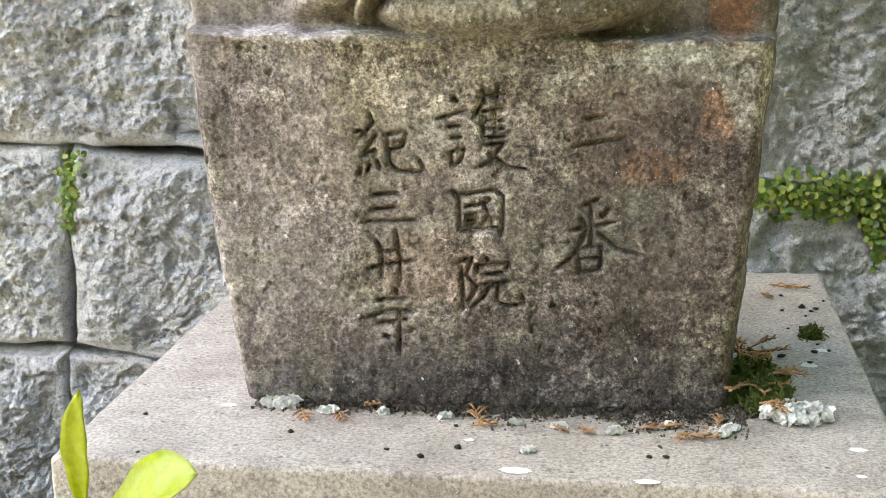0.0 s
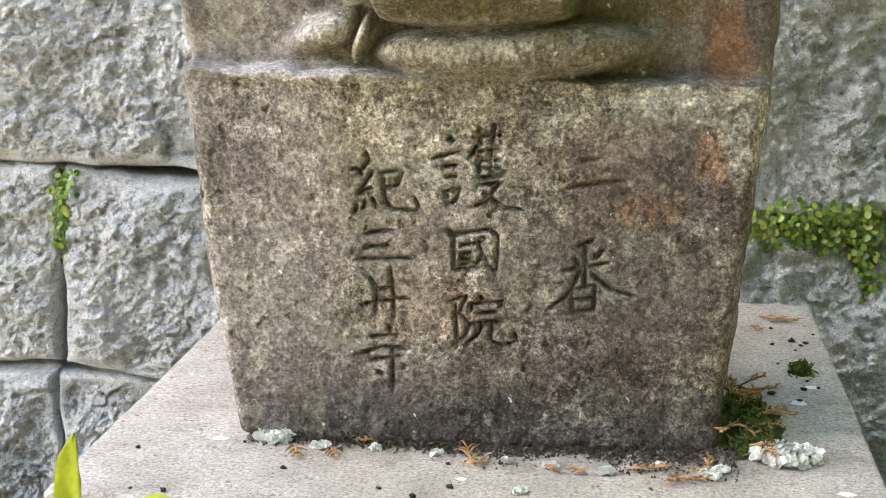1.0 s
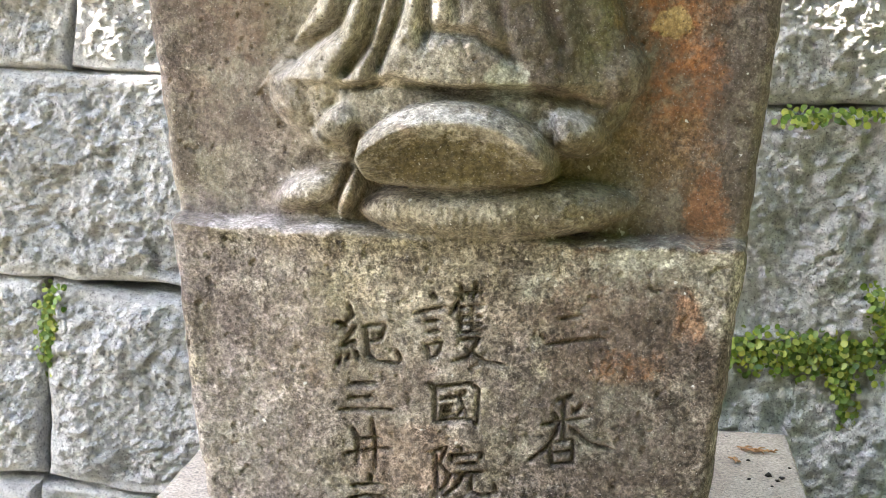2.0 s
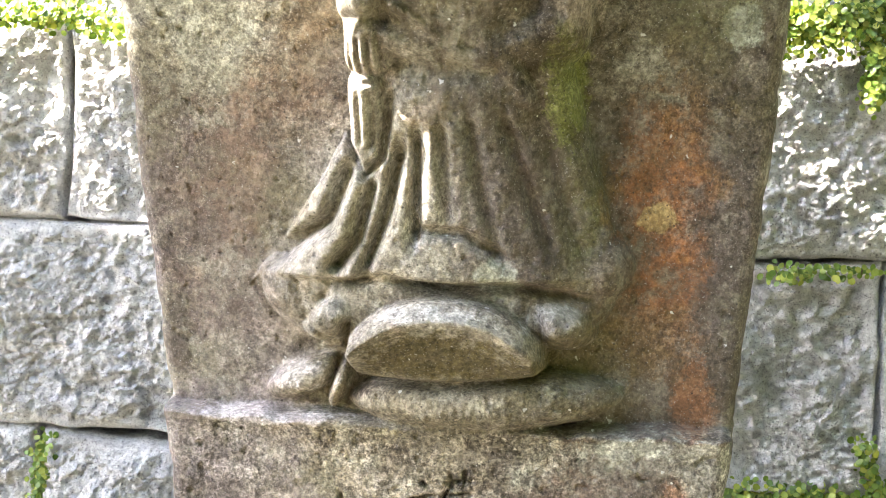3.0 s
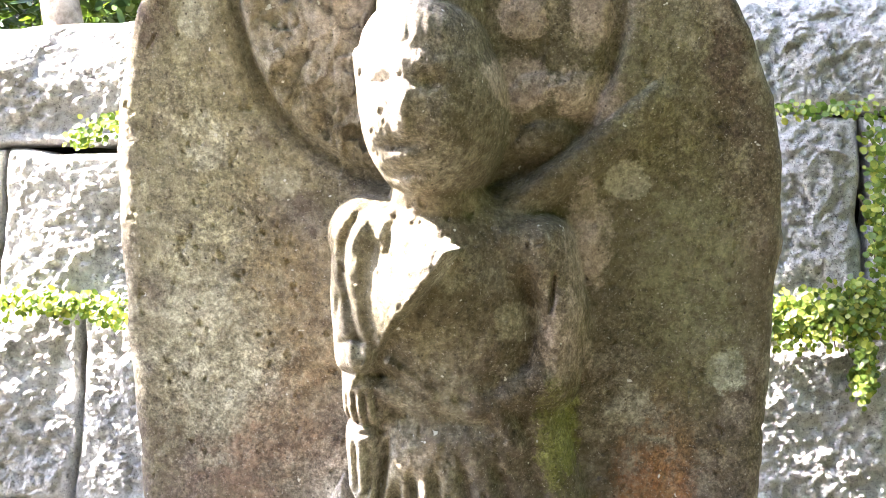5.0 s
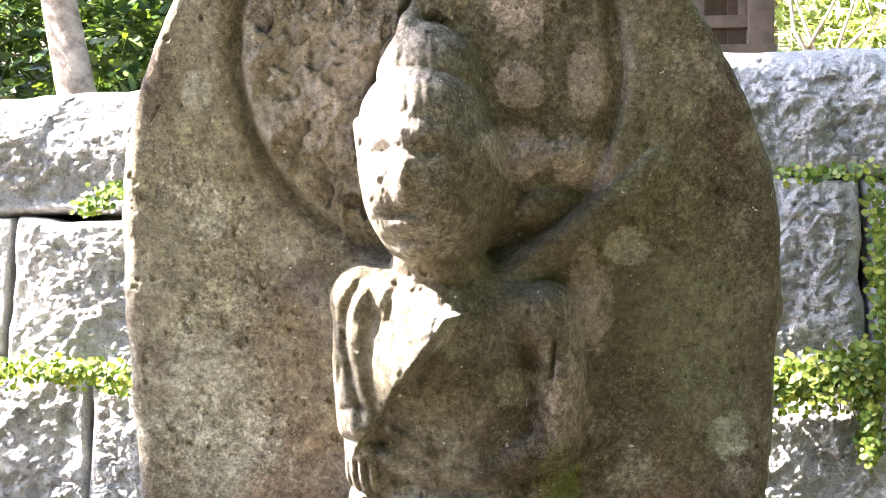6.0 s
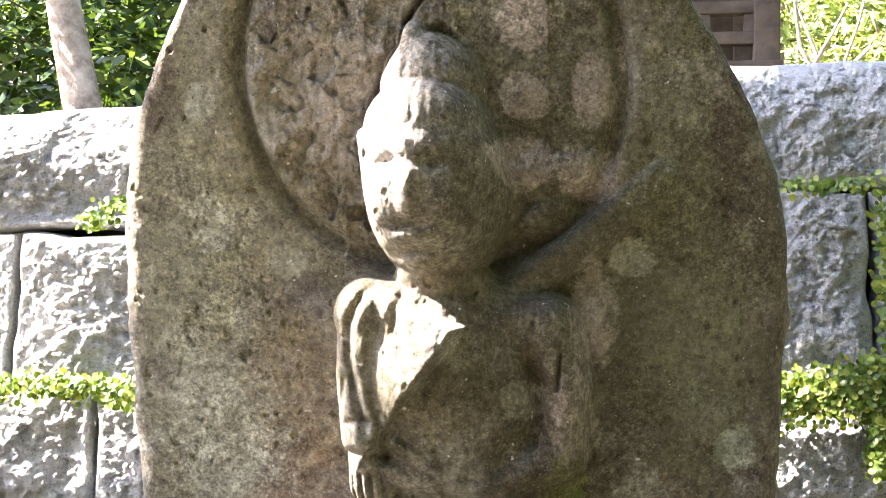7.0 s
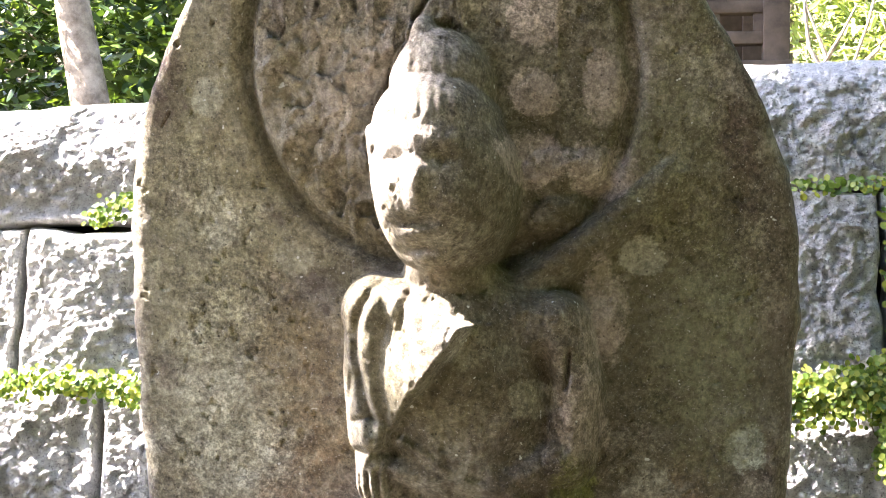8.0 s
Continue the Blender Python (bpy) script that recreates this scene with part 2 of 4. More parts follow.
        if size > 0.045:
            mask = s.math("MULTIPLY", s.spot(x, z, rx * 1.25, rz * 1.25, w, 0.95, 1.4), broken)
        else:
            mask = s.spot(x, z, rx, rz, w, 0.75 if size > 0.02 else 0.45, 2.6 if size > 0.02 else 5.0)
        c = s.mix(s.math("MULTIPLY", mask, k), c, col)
    gritty = s.noise(430, 5, 0.8, 0.0, 11.0)
    dressed = s.t.nodes.new("ShaderNodeSeparateXYZ")
    s.put(dressed.inputs[0], s.co)
    panel = s.math("LESS_THAN", dressed.outputs["Z"], 0.232)
    rough = s.math("ADD", s.math("MULTIPLY", s.ramp(s.noise(7, 5, 0.6, 0.3, 15.5), [(0.42, 0.2), (0.58, 0.65)]), 1.0), s.math("MULTIPLY", panel, 0.4), clamp=True)
    c = s.mix(1.0, c, s.ramp(fine, [(0.36, 0.62), (0.5, 1.0), (0.64, 1.35)]), "MULTIPLY")
    c = s.mix(rough, c, s.mix(1.0, c, s.ramp(gritty, [(0.42, 0.45), (0.5, 1.0), (0.58, 1.6)]), "MULTIPLY"))
    for size, off, lo, hi, k, mask in ((60, 12.7, 0.52, 0.555, (1.8, 1.82, 1.88), rough), (90, 14.1, 0.53, 0.565, (0.42, 0.40, 0.39), rough), (34, 17.3, 0.52, 0.57, (0.68, 0.66, 0.66), panel), (28, 19.9, 0.53, 0.58, (1.25, 1.27, 1.3), panel), (5, 21.3, 0.5, 0.62, (0.7, 0.68, 0.6), 1.0)):
        patch = s.math("MULTIPLY", s.ramp(s.noise(size, 9, 0.8, 0.3, off), [(lo, 0.0), (hi, 1.0)]), mask)
        c = s.mix(patch, c, s.mix(1.0, c, k, "MULTIPLY"))
    c = s.mix(s.ramp(s.noise(130, 5, 0.75, 0, 3.1), [(0.60, 0.0), (0.68, 0.55)]), c, (0.055, 0.047, 0.042))
    c = s.mix(s.ramp(grain, [(0.62, 0.0), (0.72, 0.75)]), c, (0.48, 0.46, 0.42))
    c = s.mix(s.ramp(s.voronoi(160), [(0.07, 0.8), (0.13, 0.0)]), c, (0.04, 0.034, 0.028))
    c = s.mix(s.ramp(s.noise(150, 2, 0.5, 0, 5.3), [(0.735, 0.0), (0.76, 0.8)]), c, (0.6, 0.6, 0.56))
    s.color(c)
    s.bump(s.math("ADD", s.math("MULTIPLY", fine, 0.6), s.math("MULTIPLY", gritty, 0.6)), 0.75, 0.003)
    return s.m


def granite(name, low, high, tint):
    s = Mat(name, 0.9)
    mid, fine, grain = s.noise(26, 7, 0.68), s.noise(150, 8, 0.8, 0.4), s.noise(560, 3, 0.75)
    c = s.ramp(fine, [(0.38, low), (0.5, tuple((a + b) / 2 for a, b in zip(low, high))), (0.60, high)])
    c = s.mix(s.ramp(mid, [(0.46, 0.0), (0.66, 0.55)]), c, tint)
    c = s.mix(s.ramp(s.noise(60, 7, 0.75, 0.6, 3.7), [(0.52, 0.0), (0.60, 0.7)]), c, (0.80, 0.80, 0.77))
    c = s.mix(s.ramp(s.noise(75, 7, 0.78, 0.5, 8.1), [(0.57, 0.0), (0.64, 0.45)]), c, (0.24, 0.24, 0.23))
    c = s.mix(s.ramp(grain, [(0.55, 0.0), (0.63, 0.85)]), c, (0.80, 0.80, 0.77))
    c = s.mix(s.ramp(s.noise(430, 3, 0.7, 0, 2.3), [(0.58, 0.0), (0.64, 0.7)]), c, (0.07, 0.072, 0.07))
    c = s.mix(s.ramp(s.noise(5, 6, 0.65, 0.5, 7.7), [(0.56, 0.0), (0.74, 0.25)]), c, (0.25, 0.235, 0.19))
    c = s.mix(0.35, c, s.ramp(s.random(), [(0.0, (0.8, 0.8, 0.8)), (1.0, (1.15, 1.14, 1.08))]), "MULTIPLY")
    s.color(c)
    s.bump(s.math("ADD", s.math("MULTIPLY", fine, 1.0), s.math("MULTIPLY", s.noise(330, 5, 0.75, 0.3, 1.9), 0.5)), 1.0, 0.009)
    return s.m


def slab_stone():
    s = Mat("pale_andesite", 0.85)
    c = s.ramp(s.noise(14, 9, 0.72), [(0.32, (0.25, 0.213, 0.168)), (0.5, (0.355, 0.312, 0.25)), (0.68, (0.45, 0.40, 0.325))])
    c = s.mix(s.ramp(s.noise(260, 4, 0.7), [(0.36, 0.7), (0.50, 0.0)]), c, (0.24, 0.205, 0.165))
    c = s.mix(s.math("MULTIPLY", s.ramp(s.voronoi(110), [(0.12, 0.9), (0.2, 0.0)]), s.ramp(s.noise(60, 3, 0.6, 0, 9.1), [(0.5, 0.0), (0.56, 1.0)])), c, (0.13, 0.11, 0.10))
    c = s.mix(s.ramp(s.noise(320, 2, 0.6, 0, 4.4), [(0.68, 0.0), (0.74, 0.7)]), c, (0.66, 0.65, 0.6))
    c = s.mix(s.ramp(s.noise(24, 8, 0.75, 0.4, 5.9), [(0.55, 0.0), (0.63, 0.6)]), c, (0.20, 0.18, 0.15))
    c = s.mix(s.ramp(s.noise(48, 6, 0.7, 0.2, 2.2), [(0.62, 0.0), (0.66, 0.7)]), c, (0.15, 0.135, 0.115))
    c = s.mix(1.0, c, s.ramp(s.noise(400, 5, 0.8, 0, 3.3), [(0.40, 0.6), (0.5, 1.0), (0.6, 1.3)]), "MULTIPLY")
    c = s.mix(s.ramp(s.noise(11, 7, 0.7, 0, 6.0), [(0.52, 0.0), (0.68, 0.3)]), c, (0.20, 0.18, 0.15))
    s.color(c)
    s.bump(s.math("ADD", s.noise(260, 5, 0.7), s.math("MULTIPLY", s.noise(900, 2), 0.4)), 0.35, 0.0018)
    return s.m


def plain(name, a, b, scale, rough=0.8, grain=0.3, depth=0.002):
    s = Mat(name, rough)
    c = s.ramp(s.noise(scale, 5, 0.65), [(0.32, a), (0.68, b)])
    s.color(c)
    s.bump(s.noise(scale * 5, 4, 0.7), grain, depth)
    return s.m


def leaf_stuff(name, dark, mid, light, rough=0.42, through_light=0.35):
    """Leaves: tone by leaf, gloss, and light that passes through the blade."""
    s = Mat(name, rough)
    c = s.ramp(s.island(), [(0.0, dark), (0.5, mid), (1.0, light)])
    c = s.mix(0.5, c, s.ramp(s.noise(240, 3), [(0.3, 0.7), (0.7, 1.25)]), "MULTIPLY")
    s.color(c)
    glow = s.t.nodes.new("ShaderNodeBsdfTranslucent")
    s.put(glow.inputs[0], s.mix(1.0, c, (1.5, 1.5, 0.5), "MULTIPLY"))
    mixer = s.t.nodes.new("ShaderNodeMixShader")
    mixer.inputs[0].default_value = through_light
    s.t.links.new(s.out.outputs[0], mixer.inputs[1])
    s.t.links.new(glow.outputs[0], mixer.inputs[2])
    s.t.links.new(mixer.outputs[0], s.t.nodes["Material Output"].inputs[0])
    return s.m


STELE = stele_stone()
GRANITE = granite("split_granite", (0.42, 0.415, 0.395), (0.84, 0.83, 0.79), (0.62, 0.61, 0.57))
SLAB = slab_stone()
JOINT = plain("earth_in_joints", (0.018, 0.016, 0.012), (0.05, 0.045, 0.032), 60, 0.95, 0.6, 0.006)
PAVING = granite("grey_paving_stone", (0.24, 0.23, 0.21), (0.45, 0.44, 0.41), (0.3, 0.29, 0.25))
FERN = leaf_stuff("round_fern_leaves", (0.06, 0.11, 0.02), (0.15, 0.23, 0.045), (0.40, 0.42, 0.10), 0.32, 0.3)
YOUNG = leaf_stuff("young_yellow_leaf", (0.25, 0.30, 0.008), (0.30, 0.345, 0.010), (0.35, 0.38, 0.014), 0.3, 0.3)
BROAD = leaf_stuff("glossy_evergreen_leaves", (0.022, 0.045, 0.014), (0.05, 0.09, 0.024), (0.11, 0.165, 0.04), 0.28, 0.22)
LIGHTGREEN = leaf_stuff("bright_soft_needles", (0.17, 0.22, 0.09), (0.27, 0.33, 0.15), (0.42, 0.47, 0.26), 0.6, 0.45)
BARK = plain("pale_bark", (0.09, 0.065, 0.045), (0.50, 0.41, 0.31), 9, 0.9, 0.6, 0.01)
TWIG = plain("dark_twig", (0.05, 0.035, 0.022), (0.12, 0.09, 0.05), 40, 0.9)
TIMBER = plain("old_brown_timber", (0.045, 0.033, 0.025), (0.12, 0.092, 0.07), 12, 0.8, 0.4, 0.003)
MOSS = plain("green_moss", (0.03, 0.05, 0.008), (0.12, 0.14, 0.02), 160, 0.95, 0.9, 0.004)
LICHEN = plain("white_lichen", (0.56, 0.55, 0.47), (0.82, 0.80, 0.72), 150, 0.9, 0.6, 0.002)
LITTER = plain("brown_cypress_litter", (0.20, 0.09, 0.035), (0.46, 0.27, 0.12), 120, 0.8)
MOULD = plain("leaf_mould", (0.03, 0.025, 0.018), (0.11, 0.085, 0.06), 200, 0.95)
BLACK = plain("black_crumb", (0.015, 0.013, 0.011), (0.04, 0.035, 0.03), 300, 0.9)
BLADES = leaf_stuff("moss_blades", (0.03, 0.05, 0.008), (0.07, 0.095, 0.014), (0.16, 0.17, 0.03), 0.7, 0.25)
GROUNDM = plain("leafy_ground", (0.025, 0.024, 0.012), (0.08, 0.068, 0.036), 9, 0.95, 0.7, 0.02)

# ---- stele: a boat-shaped stone with a carved seated figure and an inscription ----
ZL = (-0.01, 0.0, 0.03, 0.085, 0.17, 0.25, 0.305, 0.41, 0.5, 0.56, 0.61, 0.655, 0.69, 0.72, 0.745, 0.768, 0.81, 0.86, 0.90, 0.925)
XL = (-0.151, -0.153, -0.159, -0.168, -0.177, -0.184, -0.193, -0.202, -0.204, -0.204, -0.205, -0.199, -0.187, -0.172, -0.156, -0.141, -0.114, -0.090, -0.055, -0.022)
ZR = (-0.01, 0.0, 0.03, 0.094, 0.19, 0.26, 0.32, 0.41, 0.5, 0.55, 0.6, 0.64, 0.675, 0.70, 0.73, 0.762, 0.80, 0.85, 0.90, 0.925)
XR = (0.153, 0.155, 0.157, 0.162, 0.172, 0.179, 0.186, 0.193, 0.199, 0.203, 0.204, 0.199, 0.187, 0.175, 0.159, 0.134, 0.104, 0.07, 0.015, -0.02)
LEDGE = 0.2335


def smooth_max(a, b, k=0.006):
    h = np.clip(0.5 + 0.5 * (a - b) / k, 0, 1)
    return b * (1 - h) + a * h + k * h * (1 - h)


def dome(x, z, cx, cz, rx, rz, h, turn=0.0, power=0.5):
    c, s = math.cos(radians(turn)), math.sin(radians(turn))
    u, v = ((x - cx) * c + (z - cz) * s) / rx, (-(x - cx) * s + (z - cz) * c) / rz
    q = u * u + v * v
    return np.where(q < 1, h * np.clip(1 - q, 0, 1) ** power, -0.01 * np.clip(q - 1, 0, 1))


def along(x, z, points):
    """Distance to a line through points, and how far along it (0..1) the nearest place is."""
    best, where = np.full(x.shape, 9.0), np.zeros(x.shape)
    n = len(points) - 1
    for k in range(n):
        (ax, az), (bx, bz) = points[k], points[k + 1]
        dx, dz = bx - ax, bz - az
        t = np.clip(((x - ax) * dx + (z - az) * dz) / (dx * dx + dz * dz + 1e-12), 0, 1)
        d = np.hypot(x - ax - t * dx, z - az - t * dz)
        near = d < best
        best, where = np.where(near, d, best), np.where(near, (k + t) / n, where)
    return best, where


def limb(x, z, points, r0, r1, h0, h1):
    d, t = along(x, z, points)
    r, h = r0 + (r1 - r0) * t, h0 + (h1 - h0) * t
    q = d / r
    return np.where(q < 1, h * np.sqrt(np.clip(1 - q * q, 0, 1)), -0.01 * np.clip(q - 1, 0, 1))


def groove(x, z, points, width, depth, taper=True):
    d, t = along(x, z, points)
    k = np.minimum(1, np.minimum(t, 1 - t) * 6 + 0.35) if taper else 1.0
    return depth * k * np.exp(-((d / width) ** 2))


# Brush strokes of the nine characters, in steps of 0.35 mm, x to the right and y down.
INK = {
    "紀": "655,207 662,225 640,250|630,240 640,238 652,250|668,243 640,282|640,282 668,270|640,300 633,318|655,295 650,310|668,288 673,303|683,245 720,238|722,240 712,268|690,270 712,266|688,250 690,295 705,307 745,308 752,302|742,285 752,306",
    "三": "655,350 708,345|655,375 700,371|640,397 690,395 740,392",
    "井": "661,428 672,445 672,495|698,412 704,460 704,510|668,450 712,446|648,478 735,463",
    "寺": "695,515 697,530|660,538 718,532|635,570 690,555 735,555|665,580 718,570|702,555 702,635|672,600 685,605",
    "護": "802,180 812,190|772,218 828,204|792,232 815,229|795,250 818,248|793,270 803,300|795,275 822,268 815,292|803,296 815,292|848,180 897,175|855,165 858,195|882,158 880,185|852,192 840,215|853,210 855,250|850,205 895,200|852,222 895,218|855,235 895,232|853,250 897,246|875,200 876,246|855,262 890,258 870,290 845,300|865,275 900,300 940,305",
    "國": "803,340 812,355 813,410|810,348 880,338|878,340 890,350 888,415 878,408|815,410 885,403|822,368 868,360|826,382 842,380 840,392 826,394 826,382|822,402 850,397|852,355 872,400|868,380 850,402|862,352 868,358",
    "院": "803,468 835,458 822,490 842,510 830,535 815,540|815,470 818,550|858,455 863,465|843,482 843,472 900,465 895,478|855,488 890,484|838,508 905,500|865,505 858,525 835,545|882,503 878,538 900,545 928,538 922,520",
    "二": "1030,218 1070,212|1010,265 1060,255 1115,250",
    "番": "1060,352 1030,365|1043,360 1045,440|1005,408 1090,392|1040,400 1015,450 985,475|1055,410 1090,440 1135,450|1025,385 1035,400|1075,370 1062,388|1022,440 1062,435 1062,475 1025,482 1022,440|1025,460 1060,455",
}
WORN = {"二": 0.0042, "番": 0.0054}


def carve_writing(x, z):
    cut = np.zeros(x.shape)
    for sign, text in INK.items():
        for stroke in text.split("|"):
            pts = [tuple(float(v) for v in p.split(",")) for p in stroke.split()]
            pts = [(-0.078 + (a - 625) * 0.000349, 0.1905 - 0.00036 * (b - 202)) for a, b in pts]
            xs, zs = [p[0] for p in pts], [p[1] for p in pts]
            sel = (x > min(xs) - 0.006) & (x < max(xs) + 0.006) & (z > min(zs) - 0.006) & (z < max(zs) + 0.006)
            if sel.any():
                cut[sel] = np.maximum(cut[sel], groove(x[sel], z[sel], pts, 0.0013, WORN.get(sign, 0.0064)))
    return cut


def figure_relief(x, z):
    """Height of the carved figure over the back plane."""
    p = np.full(x.shape, -0.004)
    up = lambda q, k=0.006: smooth_max(p, q, k)
    # lotus seat, from the bottom
    p = up(dome(x, z, 0.022, 0.251, 0.086, 0.020, 0.036, 2, 0.42))
    p = up(dome(x, z, -0.092, 0.260, 0.028, 0.012, 0.022, 24, 0.6), 0.002)
    p = up(dome(x, z, -0.069, 0.257, 0.0065, 0.017, 0.024, -20, 0.6), 0.002)
    p = up(dome(x, z, -0.008, 0.320, 0.110, 0.050, 0.030, 0, 0.4))
    q = ((x + 0.002) / 0.062) ** 2
    z_top, z_bot = 0.308 - 0.031 * q ** 1.2, 0.261 + 0.011 * q
    s = np.clip((z - z_bot) / np.maximum(z_top - z_bot, 0.002), 0, 1)
    lens = (0.030 + 0.031 * s) * smoothstep(-0.003, 0.001, z - z_bot) - 0.012 * smoothstep(0.0, 0.009, z - z_top) - 0.05 * smoothstep(0.009, 0.014, z - z_top)
    p = up(np.where(q < 1, lens * smoothstep(1.0, 0.72, q) ** 0.5, -0.01), 0.002)
    p = up(dome(x, z, -0.074, 0.302, 0.021, 0.017, 0.036, 30), 0.003)
    p = up(dome(x, z, 0.062, 0.302, 0.030, 0.018, 0.034, -18), 0.003)
    p = up(dome(x, z, -0.100, 0.315, 0.018, 0.024, 0.022, 35), 0.003)
    # skirt of the robe, flaring downwards
    t = np.clip((0.445 - z) / 0.125, 0, 1.15)
    mid, half = 0.004 - 0.018 * t, 0.060 + 0.054 * t ** 1.5
    skirt = 0.042 * np.sqrt(np.clip(1 - ((x - mid) / half) ** 2, 0, 1)) * smoothstep(0.318, 0.330, z) * smoothstep(0.49, 0.44, z)
    p = up(skirt)
    # trunk, shoulders, arms
    p = up(dome(x, z, 0.002, 0.515, 0.060, 0.085, 0.050))
    p = up(limb(x, z, [(-0.046, 0.564), (0.0, 0.560), (0.052, 0.554)], 0.025, 0.026, 0.042, 0.036), 0.008)
    p = up(limb(x, z, [(-0.047, 0.566), (-0.051, 0.53), (-0.050, 0.492)], 0.0205, 0.0180, 0.045, 0.046), 0.004)
    p = up(limb(x, z, [(0.058, 0.560), (0.067, 0.52), (0.062, 0.475)], 0.020, 0.018, 0.040, 0.036), 0.004)
    p = up(limb(x, z, [(0.060, 0.478), (0.02, 0.462)], 0.018, 0.016, 0.040, 0.040))
    p = up(limb(x, z, [(-0.048, 0.500), (-0.047, 0.462)], 0.0165, 0.0175, 0.044, 0.042), 0.003)
    p = up(limb(x, z, [(-0.048, 0.474), (-0.02, 0.470), (0.02, 0.462)], 0.012, 0.014, 0.042, 0.040))
    p = up(dome(x, z, -0.019, 0.437, 0.014, 0.010, 0.040), 0.003)
    p = up(dome(x, z, -0.004, 0.530, 0.055, 0.060, 0.056), 0.006)
    p = up(limb(x, z, [(-0.030, 0.490), (-0.016, 0.482), (-0.004, 0.472)], 0.0075, 0.007, 0.047, 0.044), 0.004)
    p = up(limb(x, z, [(0.018, 0.474), (0.032, 0.460), (0.044, 0.438)], 0.013, 0.010, 0.043, 0.037), 0.005)
    # the robe's flap lies over the chest, its edge running up to the far shoulder
    edge_low = ((z - 0.490) * 0.056 - (x + 0.038) * 0.072) / 0.0912
    edge_up = ((0.579 - z) - 0.38 * (x + 0.040)) / 1.07
    edge_side = (x + 0.055)
    inside = np.minimum(np.minimum(edge_low, edge_up), edge_side)
    p = p + (0.002 + 0.020 * np.clip((x + 0.055) / 0.07, 0, 1)) * smoothstep(-0.0010, 0.0050, inside + 0.0014 * fbm(x, z, 0.012, 3, 91)) * smoothstep(0.01, 0.03, p)
    # hanging sleeve
    p = up(limb(x, z, [(-0.049, 0.442), (-0.050, 0.418), (-0.052, 0.404)], 0.0150, 0.0125, 0.040, 0.032), 0.002)
    p = up(limb(x, z, [(0.055, 0.455), (0.068, 0.41), (0.085, 0.355)], 0.016, 0.014, 0.030, 0.020))
    p = up(dome(x, z, 0.090, 0.335, 0.022, 0.022, 0.024))
    # band over the shoulder
    p = up(limb(x, z, [(0.124, 0.646), (0.09, 0.618), (0.024, 0.570)], 0.011, 0.013, 0.006, 0.020), 0.010)
    for cx, cz, rx, rz, h in ((0.056, 0.648, 0.020, 0.014, 0.006), (0.078, 0.650, 0.016, 0.012, 0.004), (0.047, 0.690, 0.013, 0.012, 0.002), (0.060, 0.622, 0.020, 0.014, 0.007), (0.084, 0.566, 0.014, 0.030, 0.005), (0.074, 0.506, 0.013, 0.026, 0.008)):
        p = up(dome(x, z, cx, cz, rx, rz, h, 10, 0.6), 0.004)
    # neck, head, hair knot
    p = up(dome(x, z, -0.004, 0.586, 0.030, 0.022, 0.040))
    p = up(dome(x, z, -0.005, 0.638, 0.0425, 0.057, 0.067, 0, 0.42), 0.003)
    p = up(dome(x, z, -0.009, 0.668, 0.038, 0.034, 0.061, 0, 0.45), 0.004)
    p = up(dome(x, z, -0.007, 0.694, 0.031, 0.034, 0.036, 12, 0.6), 0.006)
    p = up(dome(x, z, -0.017, 0.722, 0.0105, 0.012, 0.018, 0, 0.6), 0.006)
    p = up(limb(x, z, [(-0.045, 0.668), (-0.044, 0.636)], 0.006, 0.005, 0.026, 0.024), 0.008)
    # brow, nose, cheeks, lips, chin
    face = np.zeros(x.shape)
    fx = x + 0.014
    face += 0.0085 * np.exp(-((fx / 0.0060) ** 2 + ((z - 0.634) / 0.013) ** 2))
    face += 0.0030 * np.exp(-((fx / 0.028) ** 2 + ((z - 0.660) / 0.006) ** 2))
    face += 0.0040 * np.exp(-((fx / 0.010) ** 2 + ((z - 0.609) / 0.0035) ** 2))
    face += 0.0055 * np.exp(-((fx / 0.011) ** 2 + ((z - 0.592) / 0.0055) ** 2))
    for side in (-1, 1):
        face += 0.0045 * np.exp(-(((fx - side * 0.021) / 0.011) ** 2 + ((z - 0.625) / 0.012) ** 2))
        face -= 0.0060 * np.exp(-(((fx - side * 0.013) / 0.0075) ** 2 + ((z - 0.649) / 0.0045) ** 2))
    face -= 0.0055 * np.exp(-((fx / 0.012) ** 2 + ((z - 0.6155) / 0.0026) ** 2))
    face -= 0.0045 * np.exp(-((fx / 0.013) ** 2 + ((z - 0.601) / 0.003) ** 2))
    # combed strands over the brow
    face += 0.0004 * np.sin(fx * 900 + 12 * z) * smoothstep(0.668, 0.676, z) * smoothstep(0.726, 0.705, z)
    p = p + face * smoothstep(0.01, 0.03, p) * smoothstep(0.575, 0.59, z)
